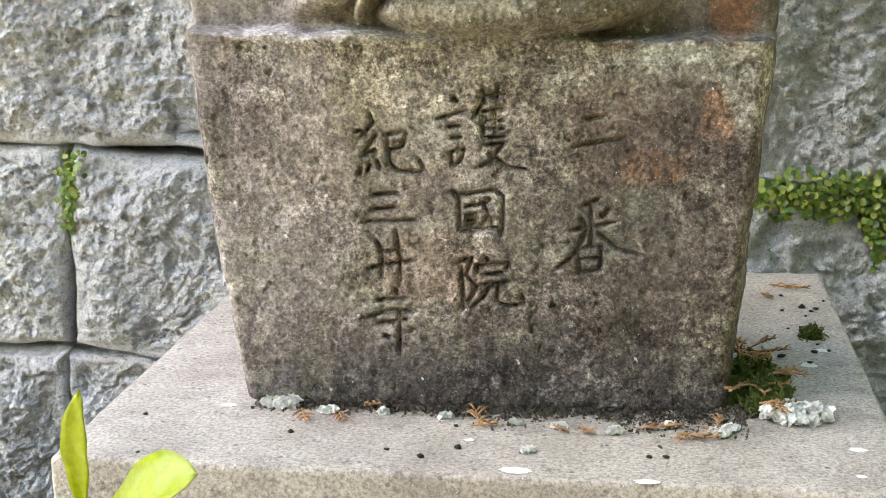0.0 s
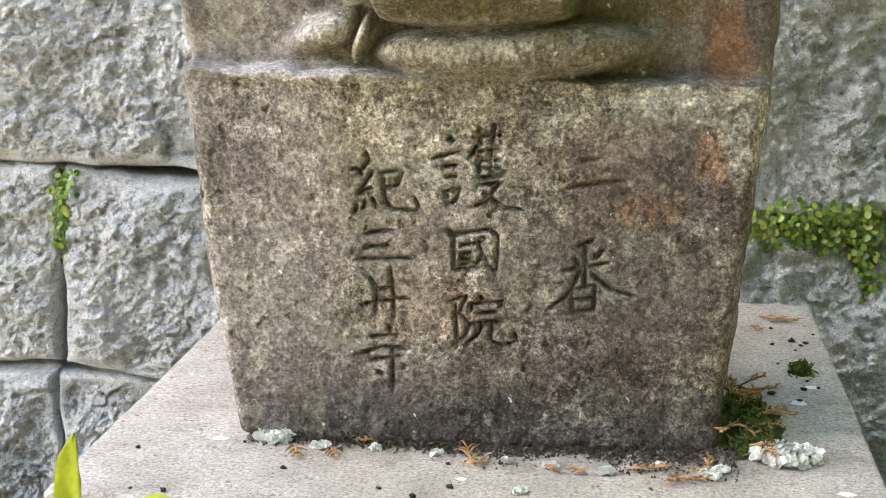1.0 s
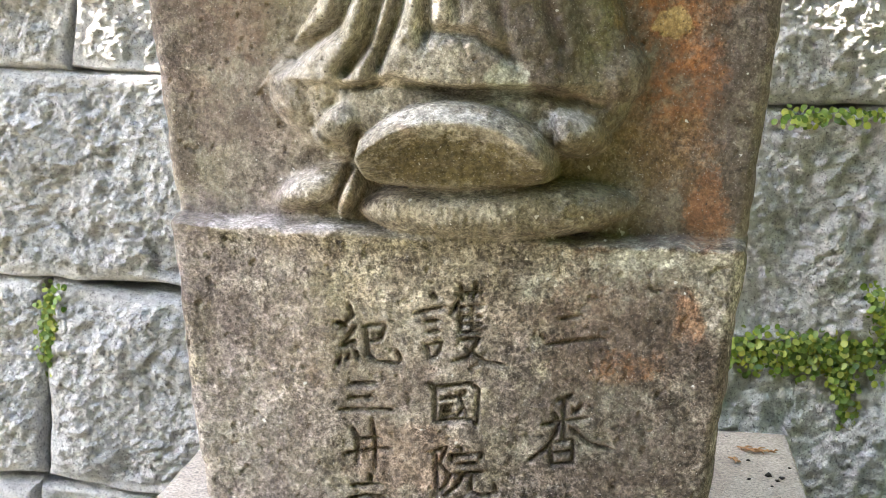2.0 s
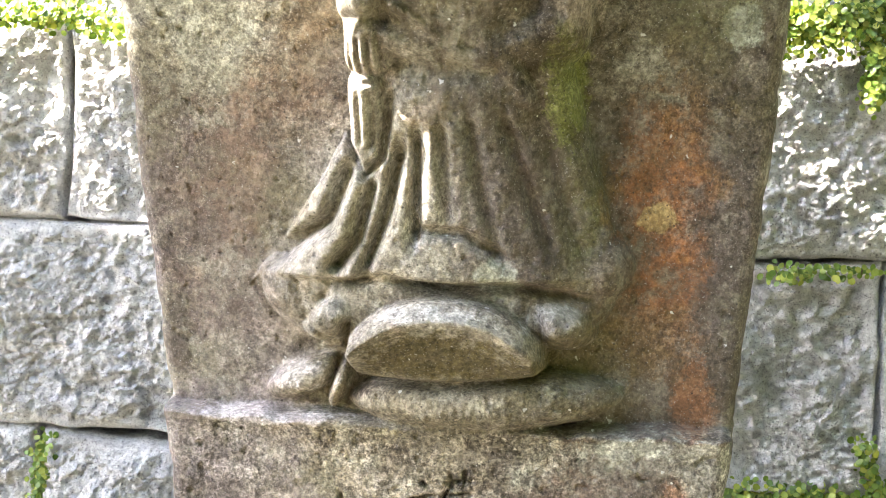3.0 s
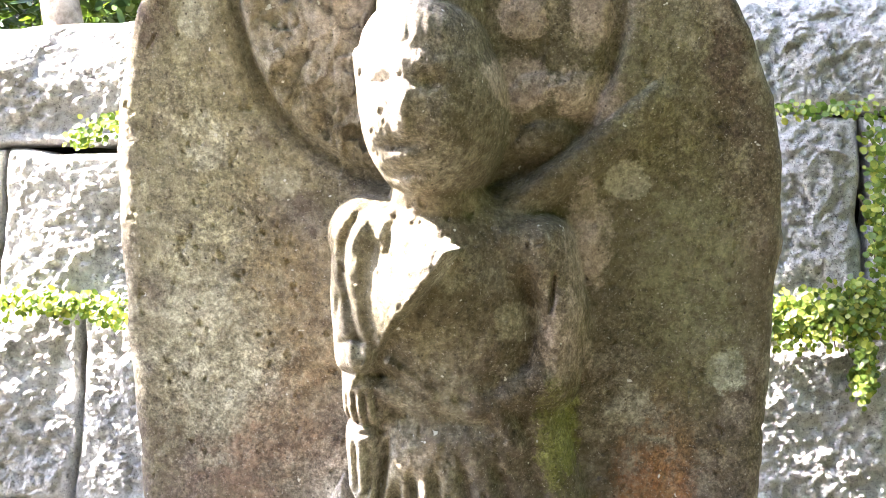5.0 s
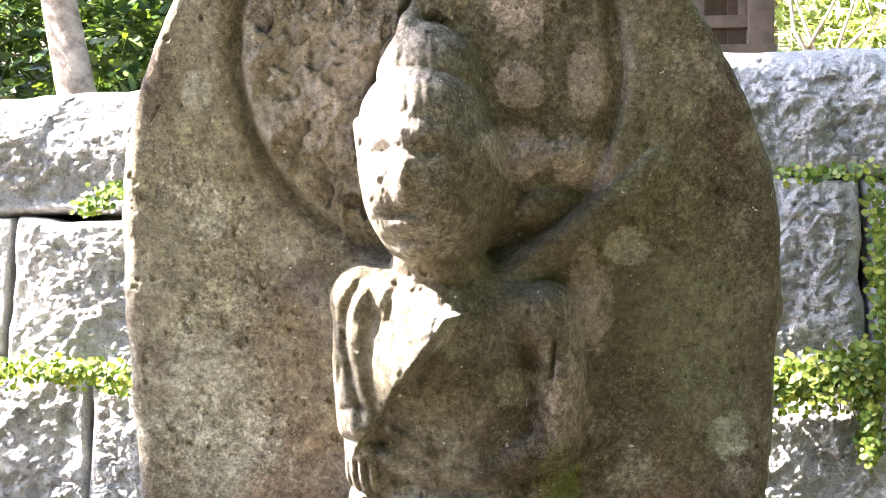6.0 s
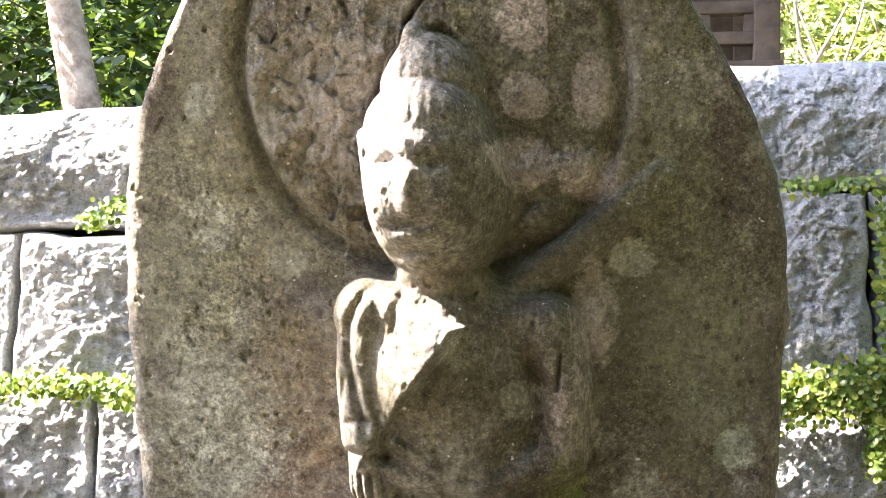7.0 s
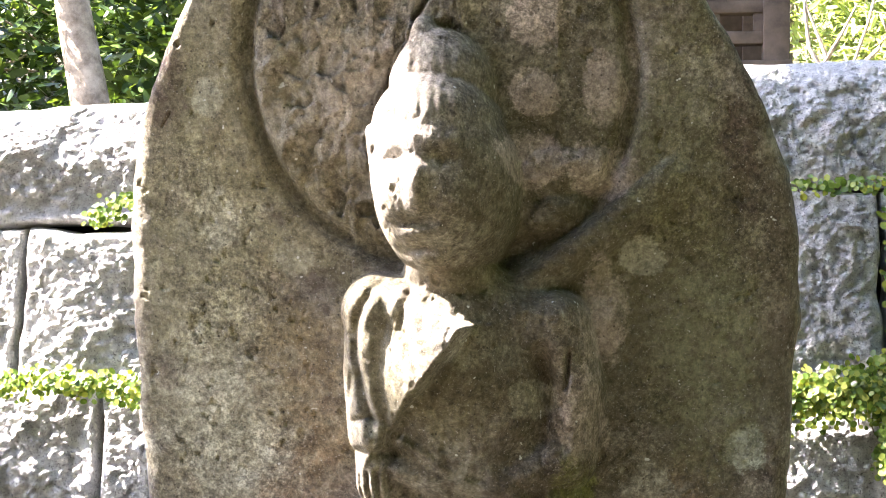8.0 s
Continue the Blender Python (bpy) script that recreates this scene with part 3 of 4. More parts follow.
    # folds of the robe
    for pts, w, d in (
        ([(-0.060, 0.400), (-0.075, 0.362), (-0.112, 0.336)], 0.0055, 0.018), ([(-0.045, 0.392), (-0.056, 0.352), (-0.072, 0.330)], 0.0050, 0.017),
        ([(-0.028, 0.412), (-0.037, 0.37), (-0.052, 0.330)], 0.0046, 0.016), ([(-0.018, 0.420), (-0.019, 0.38), (-0.020, 0.350)], 0.0036, 0.011),
        ([(-0.004, 0.424), (-0.002, 0.39), (0.000, 0.362)], 0.0035, 0.006), ([(0.012, 0.43), (0.018, 0.39), (0.030, 0.345)], 0.004, 0.005),
        ([(0.030, 0.43), (0.045, 0.385), (0.062, 0.345)], 0.004, 0.006), ([(-0.064, 0.442), (-0.063, 0.410), (-0.052, 0.390), (-0.040, 0.402), (-0.034, 0.440)], 0.003, 0.012),
        ([(-0.053, 0.44), (-0.053, 0.408)], 0.0017, 0.004), ([(-0.045, 0.44), (-0.046, 0.408)], 0.0017, 0.004),
        ([(-0.020, 0.360), (0.01, 0.358), (0.035, 0.342)], 0.0035, 0.007), ([(-0.068, 0.324), (-0.04, 0.330), (0.0, 0.322), (0.045, 0.324), (0.085, 0.316)], 0.0032, 0.010),
        ([(-0.063, 0.300), (-0.066, 0.285), (-0.058, 0.262)], 0.0028, 0.014), ([(-0.075, 0.318), (-0.088, 0.300), (-0.066, 0.280)], 0.003, 0.006),
        ([(-0.056, 0.264), (0.0, 0.262), (0.06, 0.268)], 0.0028, 0.010), ([(-0.070, 0.275), (-0.076, 0.255)], 0.0025, 0.008),
        ([(0.050, 0.312), (0.056, 0.298), (0.050, 0.282)], 0.003, 0.005), ([(-0.060, 0.484), (-0.033, 0.482)], 0.0022, 0.003),
        ([(-0.063, 0.500), (-0.05, 0.504), (-0.036, 0.500)], 0.0018, 0.0025), ([(-0.043, 0.582), (-0.056, 0.560), (-0.057, 0.540), (-0.051, 0.515), (-0.046, 0.495)], 0.0032, 0.006),
        ([(-0.060, 0.530), (-0.062, 0.512)], 0.0025, 0.004), ([(-0.026, 0.580), (-0.027, 0.555), (-0.018, 0.540)], 0.0028, 0.003),
        ([(-0.016, 0.575), (-0.012, 0.550)], 0.003, 0.002),
        ([(0.05, 0.545), (0.052, 0.51), (0.046, 0.485)], 0.0045, 0.003), ([(0.125, 0.664), (0.075, 0.622), (0.03, 0.585)], 0.004, 0.004),
        ([(-0.058, 0.470), (-0.057, 0.452)], 0.0014, 0.004), ([(-0.052, 0.472), (-0.051, 0.450)], 0.0014, 0.004), ([(-0.046, 0.472), (-0.045, 0.450)], 0.0014, 0.004),
        ([(-0.040, 0.472), (-0.039, 0.452)], 0.0014, 0.004), ([(-0.064, 0.445), (-0.034, 0.446)], 0.0022, 0.002),
    ):
        p = p - groove(x, z, pts, w, 1.25 * d) * smoothstep(-0.004, 0.006, p)
    return np.maximum(p, -0.004)


def build_stele():
    zr = np.concatenate([np.arange(-0.004, 0.255, 0.0008), np.arange(0.255, 0.80, 0.00115), np.linspace(0.80, 0.924, 50)])
    u = np.linspace(-1, 1, 480)
    left, right = np.interp(zr, ZL, XL), np.interp(zr, ZR, XR)
    ker = np.hanning(111)
    ker /= ker.sum()
    left = np.convolve(np.pad(left, 55, mode="edge"), ker, "valid")
    right = np.convolve(np.pad(right, 55, mode="edge"), ker, "valid")
    left += 0.0012 * fbm(zr, zr * 0, 0.02, 4, 3)
    right += 0.0012 * fbm(zr, zr * 0, 0.02, 4, 8)
    x = (left[:, None] + right[:, None]) / 2 + u[None, :] * (right - left)[:, None] / 2
    z = np.repeat(zr[:, None], len(u), 1)
    dz = np.clip(z - 0.26, 0, 0.5)
    lean = np.where(dz < 0.40, 0.42 * dz ** 2, 0.42 * 0.16 + 0.336 * (dz - 0.40))
    back = 0.020 - lean + (0.05 + 0.27 * np.minimum(dz, 0.28)) * x + (0.22 + 1.0 * dz) * x ** 2 * np.where(x < 0, 0.62, 1.0)
    front = 0.045 * x + 0.22 * x ** 2
    step = smoothstep(LEDGE + 0.0045, LEDGE - 0.001, z + 0.02 * x + 0.002 * fbm(x, z, 0.02, 3, 5))
    p = figure_relief(x, z)
    # halo: a ring cut round the head
    r = np.hypot(x + 0.010, (z - 0.706)) + 0.0012 * fbm(x, z, 0.03, 3, 11)
    halo = 0.0125 * np.exp(-(((r - 0.113) / 0.0048) ** 2)) * smoothstep(0.010, -0.002, p) * smoothstep(0.575, 0.6, z)
    halo += 0.002 * smoothstep(0.113, 0.110, r) * smoothstep(0.010, -0.002, p)
    chipped = smoothstep(0.112, 0.10, r) * smoothstep(0.012, 0.0, p) * smoothstep(0.03, -0.01, x)
    crack = groove(x, z, [(-0.006, 0.756), (-0.020, 0.736), (-0.026, 0.718), (-0.038, 0.700), (-0.043, 0.686)], 0.0018, 0.009) + groove(x, z, [(-0.062, 0.760), (-0.056, 0.738)], 0.0016, 0.007) + groove(x, z, [(0.066, 0.545), (0.064, 0.520)], 0.0013, 0.006)
    y_up = back - np.maximum(p, 0) + halo + chipped * (0.0085 * facets(x + 0.006 * vnoise(x / 0.010, z / 0.010, 2), z + 0.004 * vnoise(x / 0.007, z / 0.007, 6), 0.016, 4) + 0.0022 * facets(x, z, 0.007, 14) + 0.0008 * fbm(x * 1.8, z, 0.006, 3, 16)) + crack
    y_low = front + carve_writing(x, z) - 0.003 * np.exp(-(((z + 0.02 * x - LEDGE) / 0.006) ** 2))
    y = y_low * step + y_up * (1 - step)
    # rounded edges
    e = np.clip((np.abs(u)[None, :] - 0.945) / 0.055, 0, 1) * np.ones_like(x)
    y = y + np.where(x > 0, 0.014, 0.011) * (1 - np.sqrt(np.clip(1 - e * e, 0, 1)))
    y = y + 0.003 * smoothstep(0.006, -0.004, z) ** 2
    # weathering
    y = y + 0.00045 * fbm(x * 1.6, z * 0.7, 0.009, 4, 71, 0.7) * smoothstep(0.006, 0.02, p) * (1 - step)
    y = y + 0.0011 * fbm(x, z, 0.014, 4, 72, 0.7) * smoothstep(0.01, 0.045, x) * smoothstep(-0.002, 0.006, p) * (1 - step)
    y = y + 0.0011 * fbm(x, z, 0.05, 3, 21) + (0.0003 + 0.00028 * step) * fbm(x, z, 0.006, 3, 31, 0.65)
    pits = fbm(x, z, 0.0055, 2, 41)
    y = y + 0.0018 * smoothstep(0.75, 1.1, pits)
    rows, cols = x.shape
    verts = np.stack([x, y, z], 2).reshape(-1, 3)
    faces = grid_faces(rows, cols)
    # sides and back
    n = len(verts)
    depth = 0.165
    t = np.linspace(0, 1, 28)[1:]
    parts_v, parts_f = [verts], [faces]
    for col, sign in ((0, -1), (cols - 1, 1)):
        ex, ey = x[:, col], y[:, col]
        sx = ex[:, None] + sign * 0.004 * np.sin(np.pi * np.minimum(t * 3, 1) / 2)[None, :] - sign * 0.03 * (t ** 4)[None, :]
        sy = ey[:, None] + (depth - ey)[:, None] * t[None, :]
        sz = np.repeat(zr[:, None], len(t), 1)
        sx = sx + 0.0012 * fbm(sy, sz, 0.03, 4, 50 + sign)
        sv = np.concatenate([np.stack([ex, ey, zr], 1)[:, None, :], np.stack([sx, sy, sz], 2)], 1)
        parts_v.append(sv.reshape(-1, 3))
        parts_f.append(grid_faces(rows, sv.shape[1], n, flip=sign < 0))
        n += sv.shape[0] * sv.shape[1]
        if sign < 0:
            bl = sv[:, -1]
        else:
            br = sv[:, -1]
    k = np.linspace(0, 1, 20)
    bv = bl[:, None, :] * (1 - k)[None, :, None] + br[:, None, :] * k[None, :, None]
    bv[:, :, 1] += 0.03 * np.sin(np.pi * k)[None, :] + 0.004 * fbm(bv[:, :, 0], bv[:, :, 2], 0.05, 3, 60)
    parts_v.append(bv.reshape(-1, 3))
    parts_f.append(grid_faces(rows, len(k), n, flip=True))
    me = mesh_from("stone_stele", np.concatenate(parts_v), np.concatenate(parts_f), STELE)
    bm = bmesh.new()
    bm.from_mesh(me)
    bmesh.ops.remove_doubles(bm, verts=bm.verts, dist=1e-5)
    bm.to_mesh(me)
    bm.free()
    return tagged(new("stone_stele", me), "weathered boat-shaped stone stele, seated figure in relief, carved inscription", "stele")


build_stele()


# ---- pedestal slab and the stone below it ----
def rough_block(name, x0, x1, y0, y1, z0, z1, material, step, relief, seed, edge=0.004):
    """A stone block: six dense faces with worn edges and uneven sides."""
    bm = bmesh.new()
    lx, ly, lz = x1 - x0, y1 - y0, z1 - z0
    bmesh.ops.create_cube(bm, size=1, matrix=Matrix.LocRotScale(((x0 + x1) / 2, (y0 + y1) / 2, (z0 + z1) / 2), None, (lx, ly, lz)))
    bmesh.ops.bevel(bm, geom=bm.edges[:], offset=edge, segments=3, affect="EDGES", profile=0.5)
    for axis, length in (((1, 0, 0), lx), ((0, 1, 0), ly), ((0, 0, 1), lz)):
        es = [e for e in bm.edges if abs((e.verts[0].co - e.verts[1].co).normalized().dot(Vector(axis))) > 0.99 and e.calc_length() > length * 0.6]
        bmesh.ops.subdivide_edges(bm, edges=es, cuts=max(1, int(length / step)), use_grid_fill=True)
    bmesh.ops.recalc_face_normals(bm, faces=bm.faces)
    bm.normal_update()
    for v in bm.verts:
        d = noise.fractal(v.co * 18 + Vector((seed, 0, 0)), 0.7, 2.0, 4)
        c = noise.noise(v.co * 90 + Vector((0, seed, 0)))
        v.co += v.normal * (relief * d + relief * 0.4 * c)
    return part(name, bm, material)


slab = rough_block("pedestal_slab", -0.242, 0.252, -0.108, 0.368, -0.125, 0.0, SLAB, 0.012, 0.0006, 3, 0.004)
tagged(slab, "pale grey andesite pedestal slab with speckled worn top", "pedestal")

# ---- retaining wall behind: large split granite blocks ----
wall = new("wall_back", None)
tagged(wall, "dry-laid retaining wall of grey split granite blocks", "wall", kind="structure")
core = part("wall_core", box(-2.6, 2.6, 0.53, 0.80, -0.55, 0.70), JOINT, wall)
WALL_Y = 0.455


def wall_stone(xa, xb, la, lb, ha, hb, seed, top=False, fine=0.0021, parent=wall):
    """One block. xa, xb: its ends; la, lb, ha, hb: heights of its lower and upper edge at each end."""
    gap = 0.0012
    w, h = xb - xa, (ha + hb - la - lb) / 2
    nx, nz = max(12, int(w / fine)), max(10, int(h / fine))
    s, t = np.meshgrid(np.linspace(0, 1, nx), np.linspace(0, 1, nz))
    lo, hi = la + (lb - la) * s + gap, ha + (hb - ha) * s - gap
    x = xa + gap + (w - 2 * gap) * s
    z = lo + (hi - lo) * t
    x = x + 0.004 * fbm(z, x * 0, 0.06, 3, seed) * np.where(np.abs(s - 0.5) > 0.3, 1, 0.5)
    z = z + 0.004 * fbm(x, z * 0, 0.07, 3, seed + 1) * np.abs(2 * t - 1)
    ed = np.minimum(np.minimum(s, 1 - s) * w, np.minimum(t, 1 - t) * h)
    rim = 0.008 + 0.005 * fbm(x, z, 0.05, 2, seed + 2)
    fall = 1 - np.clip(ed / rim, 0, 1)
    out = 0.008 * smoothstep(0, 0.08, ed)
    wx, wz = x + 0.004 * vnoise(x / 0.009, z / 0.009, seed), z + 0.004 * vnoise(x / 0.008, z / 0.008, seed + 9)
    rock = 0.009 * fbm(x, z, 0.11, 3, seed + 3) + 0.009 * facets(wx, wz, 0.070, seed + 4)
    rock += 0.0060 * facets(wx, wz * 1.2, 0.026, seed + 6) + 0.0040 * facets(wx, wz * 1.15, 0.0105, seed + 8)
    rock += 0.0034 * fbm(x, z * 1.2, 0.012, 2, seed + 7, 0.7) + 0.0023 * vnoise(x / 0.0034, z / 0.0030, seed + 12)
    y = WALL_Y - out + rock * smoothstep(0, 0.02, ed) + 0.014 * fall ** 3
    y = y + 0.09 * (z - 0.35)
    if top:
        roll = np.clip((t - 0.5) / 0.5, 0, 1)
        y = y + 0.055 * roll ** 2.5
    front = np.stack([x, y, z], 2)
    # the block goes back into the bank behind its face
    ring = np.concatenate([front[0, :], front[1:, -1], front[-1, -2::-1], front[-2:0:-1, 0]])
    back = ring.copy()
    back[:, 1] = 0.78
    verts = np.concatenate([front.reshape(-1, 3), ring, back])
    n, m = nx * nz, len(ring)
    i = np.arange(m)
    sides = np.stack([n + i, n + m + i, n + m + (i + 1) % m, n + (i + 1) % m], 1)
    me = mesh_from("stone", verts, np.concatenate([grid_faces(nz, nx), sides]), GRANITE, False)
    return under(new("stone", me), parent)


for k, row in enumerate((
    # courses on one side of the stele, from below
    (-0.98, -0.46, -0.36, -0.37, -0.105, -0.108), (-0.46, 0.02, -0.37, -0.38, -0.108, -0.14),
    (-0.92, -0.456, -0.105, -0.108, 0.115, 0.090), (-0.456, -0.03, -0.108, -0.14, 0.090, 0.072),
    (-0.72, -0.03, 0.103, 0.075, 0.308, 0.280), (-1.15, -0.72, 0.12, 0.103, 0.32, 0.308),
    (-0.428, -0.03, 0.293, 0.280, 0.490, 0.478), (-0.86, -0.428, 0.315, 0.293, 0.488, 0.490),
    (-0.520, -0.03, 0.488, 0.478, 0.645, 0.652), (-1.00, -0.520, 0.488, 0.488, 0.630, 0.645),
    # courses on the other side
    (0.02, 0.62, -0.38, -0.37, -0.160, -0.180), (-0.03, 0.50, -0.16, -0.176, 0.058, 0.062),
    (-0.03, 0.342, 0.072, 0.062, 0.276, 0.282), (0.342, 0.80, 0.062, 0.06, 0.282, 0.29),
    (-0.03, 0.56, 0.276, 0.282, 0.495, 0.50), (-0.03, 0.325, 0.495, 0.50, 0.688, 0.682), (0.325, 0.86, 0.50, 0.505, 0.682, 0.67),
)):
    wall_stone(*row, 100 + 13 * k)
for k, row in enumerate(((-0.80, -0.12, 0.636, 0.655, 0.766, 0.797), (-0.12, 0.66, 0.69, 0.680, 0.820, 0.818), (-1.45, -0.80, 0.62, 0.636, 0.75, 0.752), (0.66, 1.35, 0.675, 0.67, 0.80, 0.79))):
    wall_stone(*row, 400 + 17 * k, top=True)
# the wall goes on to both ends
for k, (xa, xb) in enumerate(((-2.6, -1.9), (-1.9, -1.15), (0.86, 1.6), (1.6, 2.6))):
    for j, (za, zb) in enumerate(((-0.40, -0.1), (-0.1, 0.12), (0.12, 0.32), (0.32, 0.49), (0.49, 0.65), (0.65, 0.77))):
        wall_stone(xa, xb, za, za, zb, zb, 700 + 31 * k + j, top=j == 5, fine=0.02)
for k, row in enumerate(((-1.15, -0.98, -0.36, -0.36, -0.105, -0.105), (-1.15, -0.92, -0.105, -0.105, 0.115, 0.115), (-1.15, -0.86, 0.32, 0.315, 0.488, 0.488), (-1.15, -1.0, 0.488, 0.488, 0.63, 0.63),
                         (0.62, 0.86, -0.37, -0.37, -0.18, -0.18), (0.50, 0.86, -0.176, -0.18, 0.062, 0.06), (0.80, 0.86, 0.06, 0.06, 0.29, 0.29), (0.56, 0.86, 0.282, 0.29, 0.50, 0.505))):
    wall_stone(*row, 900 + 19 * k, fine=0.012)


# ---- ground: one sheet, low in front of the wall, a wooded bank behind it ----
def build_ground():
    xs = np.concatenate([np.linspace(-400, -12, 20), np.linspace(-10, 10, 81), np.linspace(12, 400, 20)])
    ys = np.concatenate([np.linspace(-400, -12, 20), np.linspace(-10, 0.55, 43), np.linspace(0.62, 0.78, 3), np.linspace(1.0, 14, 40), np.linspace(16, 400, 24)])
    x, y = np.meshgrid(xs, ys)
    z = np.where(y < 0.6, -0.26, 0.66) + np.where(y > 0.8, 0.10 * np.clip(y - 1.5, 0, 4) + 0.42 * np.clip(y - 6, 0, 30), 0)
    z = z + np.where(np.abs(y - 0.6) > 0.3, 0.02 * fbm(x, y, 0.7, 3, 5), 0)
    me = mesh_from("ground", np.stack([x, y, z], 2).reshape(-1, 3), grid_faces(*x.shape), GROUNDM)
    tagged(new("ground", me), "brown leafy soil with a wooded bank", "ground", kind="structure")


build_ground()
rough_block("footing_block", -0.20, 0.20, 0.13, 0.36, -0.27, -0.126, PAVING, 0.03, 0.001, 11, 0.006)
tagged(bpy.data.objects["footing_block"], "grey granite block under the back of the pedestal", "footing stone")
foot = rough_block("footing_stone", -0.62, 0.60, -0.42, 0.105, -0.27, -0.127, PAVING, 0.03, 0.0015, 9, 0.008)
tagged(foot, "grey granite footing stone under the pedestal", "footing stone")


# ---- small round-leaved ferns in the joints ----
def leaf_mesh(spots, normals, sizes, rolls, long=1.0, cup=0.15, tip=0.0, rings=8):
    """Many cupped leaves in one mesh. spots, normals: arrays of places and of the ways that the leaves face."""
    n = len(spots)
    normals = normals / np.linalg.norm(normals, axis=1, keepdims=True)
    ref = np.where(np.abs(normals[:, 2:3]) < 0.9, np.array([[0, 0, 1.0]]), np.array([[1.0, 0, 0]]))
    a = np.cross(ref, normals)
    a /= np.linalg.norm(a, axis=1, keepdims=True)
    b = np.cross(normals, a)
    c, s = np.cos(rolls)[:, None], np.sin(rolls)[:, None]
    a, b = a * c + b * s, b * c - a * s
    ang = np.linspace(0, 2 * np.pi, rings, endpoint=False)
    px, py = np.cos(ang), np.sin(ang) * long * (1 + tip * np.maximum(np.sin(ang), 0))
    px = px * (1 - tip * 0.55 * np.abs(np.sin(ang)) ** 3)
    pz = cup * (px ** 2 + 0.3 * (py / long) ** 2)
    sz = sizes[:, None, None]
    rim = spots[:, None, :] + sz * (px[None, :, None] * a[:, None, :] + py[None, :, None] * b[:, None, :] + pz[None, :, None] * normals[:, None, :])
    verts = np.concatenate([spots[:, None, :], rim], 1).reshape(-1, 3)
    base = (np.arange(n) * (rings + 1))[:, None]
    k = np.arange(rings)[None, :]
    faces = np.stack([base + 0 * k, base + 1 + k, base + 1 + (k + 1) % rings], 2).reshape(-1, 3)
    return verts, faces


def creeping_fern(path, width, count, seed, label, size=0.0027):
    """Round leaves on thin stems along a line of the wall; path: (x, z) places; width: spread round it."""
    rng = np.random.default_rng(seed)
    count = int(count * 1.7)
    pts = np.array(path, float)
    at = rng.random(count) * (len(pts) - 1)
    i = np.clip(at.astype(int), 0, len(pts) - 2)
    p = pts[i] + (pts[i + 1] - pts[i]) * (at - i)[:, None]
    p = p + np.clip(rng.normal(0, 1, (count, 2)), -1.5, 1.5) * width * (0.35 + 0.65 * rng.random((count, 1)))
    p[:, 1] -= np.abs(rng.normal(0, 1, count)) * width * 0.5
    y = WALL_Y - 0.012 - rng.random(count) * 0.022
    spots = np.stack([p[:, 0], y, p[:, 1]], 1)
    normals = np.stack([rng.normal(0, 0.45, count), np.full(count, -1.0), 0.45 + rng.normal(0, 0.4, count)], 1)
    v, f = leaf_mesh(spots, normals, size * (0.6 + 0.7 * rng.random(count)), rng.random(count) * 6.3, 1.15, 0.22)
    thing = new("creeping_fern", None)
    thing.location = (float(pts[0][0]), WALL_Y - 0.01, float(pts[0][1]))
    leaves = new("leaves", mesh_from("leaves", v - np.array(thing.location), f, FERN))
    under(leaves, thing)
    tagged(leaves, kind="stuff")
    bm = bmesh.new()
    for _ in range(max(4, count // 14)):
        a = spots[rng.integers(count)]
        d = np.linalg.norm(spots - a, axis=1)
        near = np.argsort(d)[rng.integers(2, min(14, count - 1))]
        b = spots[near]
        m = (a + b) / 2 + np.array([0, 0.004, -0.004])
        t = tube([a + (0, 0.004, 0), m, b + (0, 0.003, 0)], [0.0006, 0.0006, 0.0005], 4)
        me = bpy.data.meshes.new("tmp")
        t.to_mesh(me)
        t.free()
        bm.from_mesh(me)
        bpy.data.meshes.remove(me)
    bmesh.ops.translate(bm, verts=bm.verts, vec=-thing.location)
    tagged(part("stems", bm, TWIG, thing), kind="stuff")
    return tagged(thing, label, "fern", "ferns on the wall")


creeping_fern([(0.335, 0.545), (0.330, 0.60), (0.328, 0.675)], 0.010, 220, 1, "round-leaved creeping fern climbing a joint of the granite wall")
creeping_fern([(0.20, 0.497), (0.27, 0.500), (0.33, 0.515), (0.42, 0.51)], 0.017, 1300, 2, "thick mat of round-leaved creeping fern along a wall joint")
creeping_fern([(0.318, 0.490), (0.322, 0.455), (0.318, 0.430)], 0.008, 220, 3, "hanging runner of round-leaved creeping fern on granite")
creeping_fern([(0.20, 0.685), (0.26, 0.684), (0.31, 0.686), (0.40, 0.682)], 0.006, 120, 4, "thin line of round-leaved creeping fern under the coping")
creeping_fern([(0.18, 0.058), (0.25, 0.062), (0.31, 0.066), (0.42, 0.064)], 0.014, 1150, 5, "mat of round-leaved creeping fern in a wall joint")
creeping_fern([(0.300, 0.050), (0.312, 0.015), (0.309, -0.03)], 0.009, 260, 6, "hanging runner of round-leaved creeping fern with yellow leaves")
creeping_fern([(0.33, 0.12), (0.335, 0.09), (0.36, 0.075)], 0.010, 170, 7, "tuft of round-leaved creeping fern in a wall joint")
creeping_fern([(0.235, 0.272), (0.28, 0.276), (0.335, 0.279)], 0.006, 80, 8, "sparse round-leaved creeping fern under a granite block")
creeping_fern([(-0.446, 0.084), (-0.449, 0.055), (-0.456, 0.010)], 0.0095, 330, 9, "small tuft of round-leaved fern in an upright joint", 0.0025)
creeping_fern([(-0.53, 0.492), (-0.46, 0.496), (-0.42, 0.494), (-0.36, 0.484)], 0.010, 430, 10, "yellow-green mat of creeping fern along a sunlit joint")
creeping_fern([(-0.425, 0.655), (-0.405, 0.664), (-0.38, 0.672)], 0.009, 90, 11, "tuft of round-leaved creeping fern under the coping")


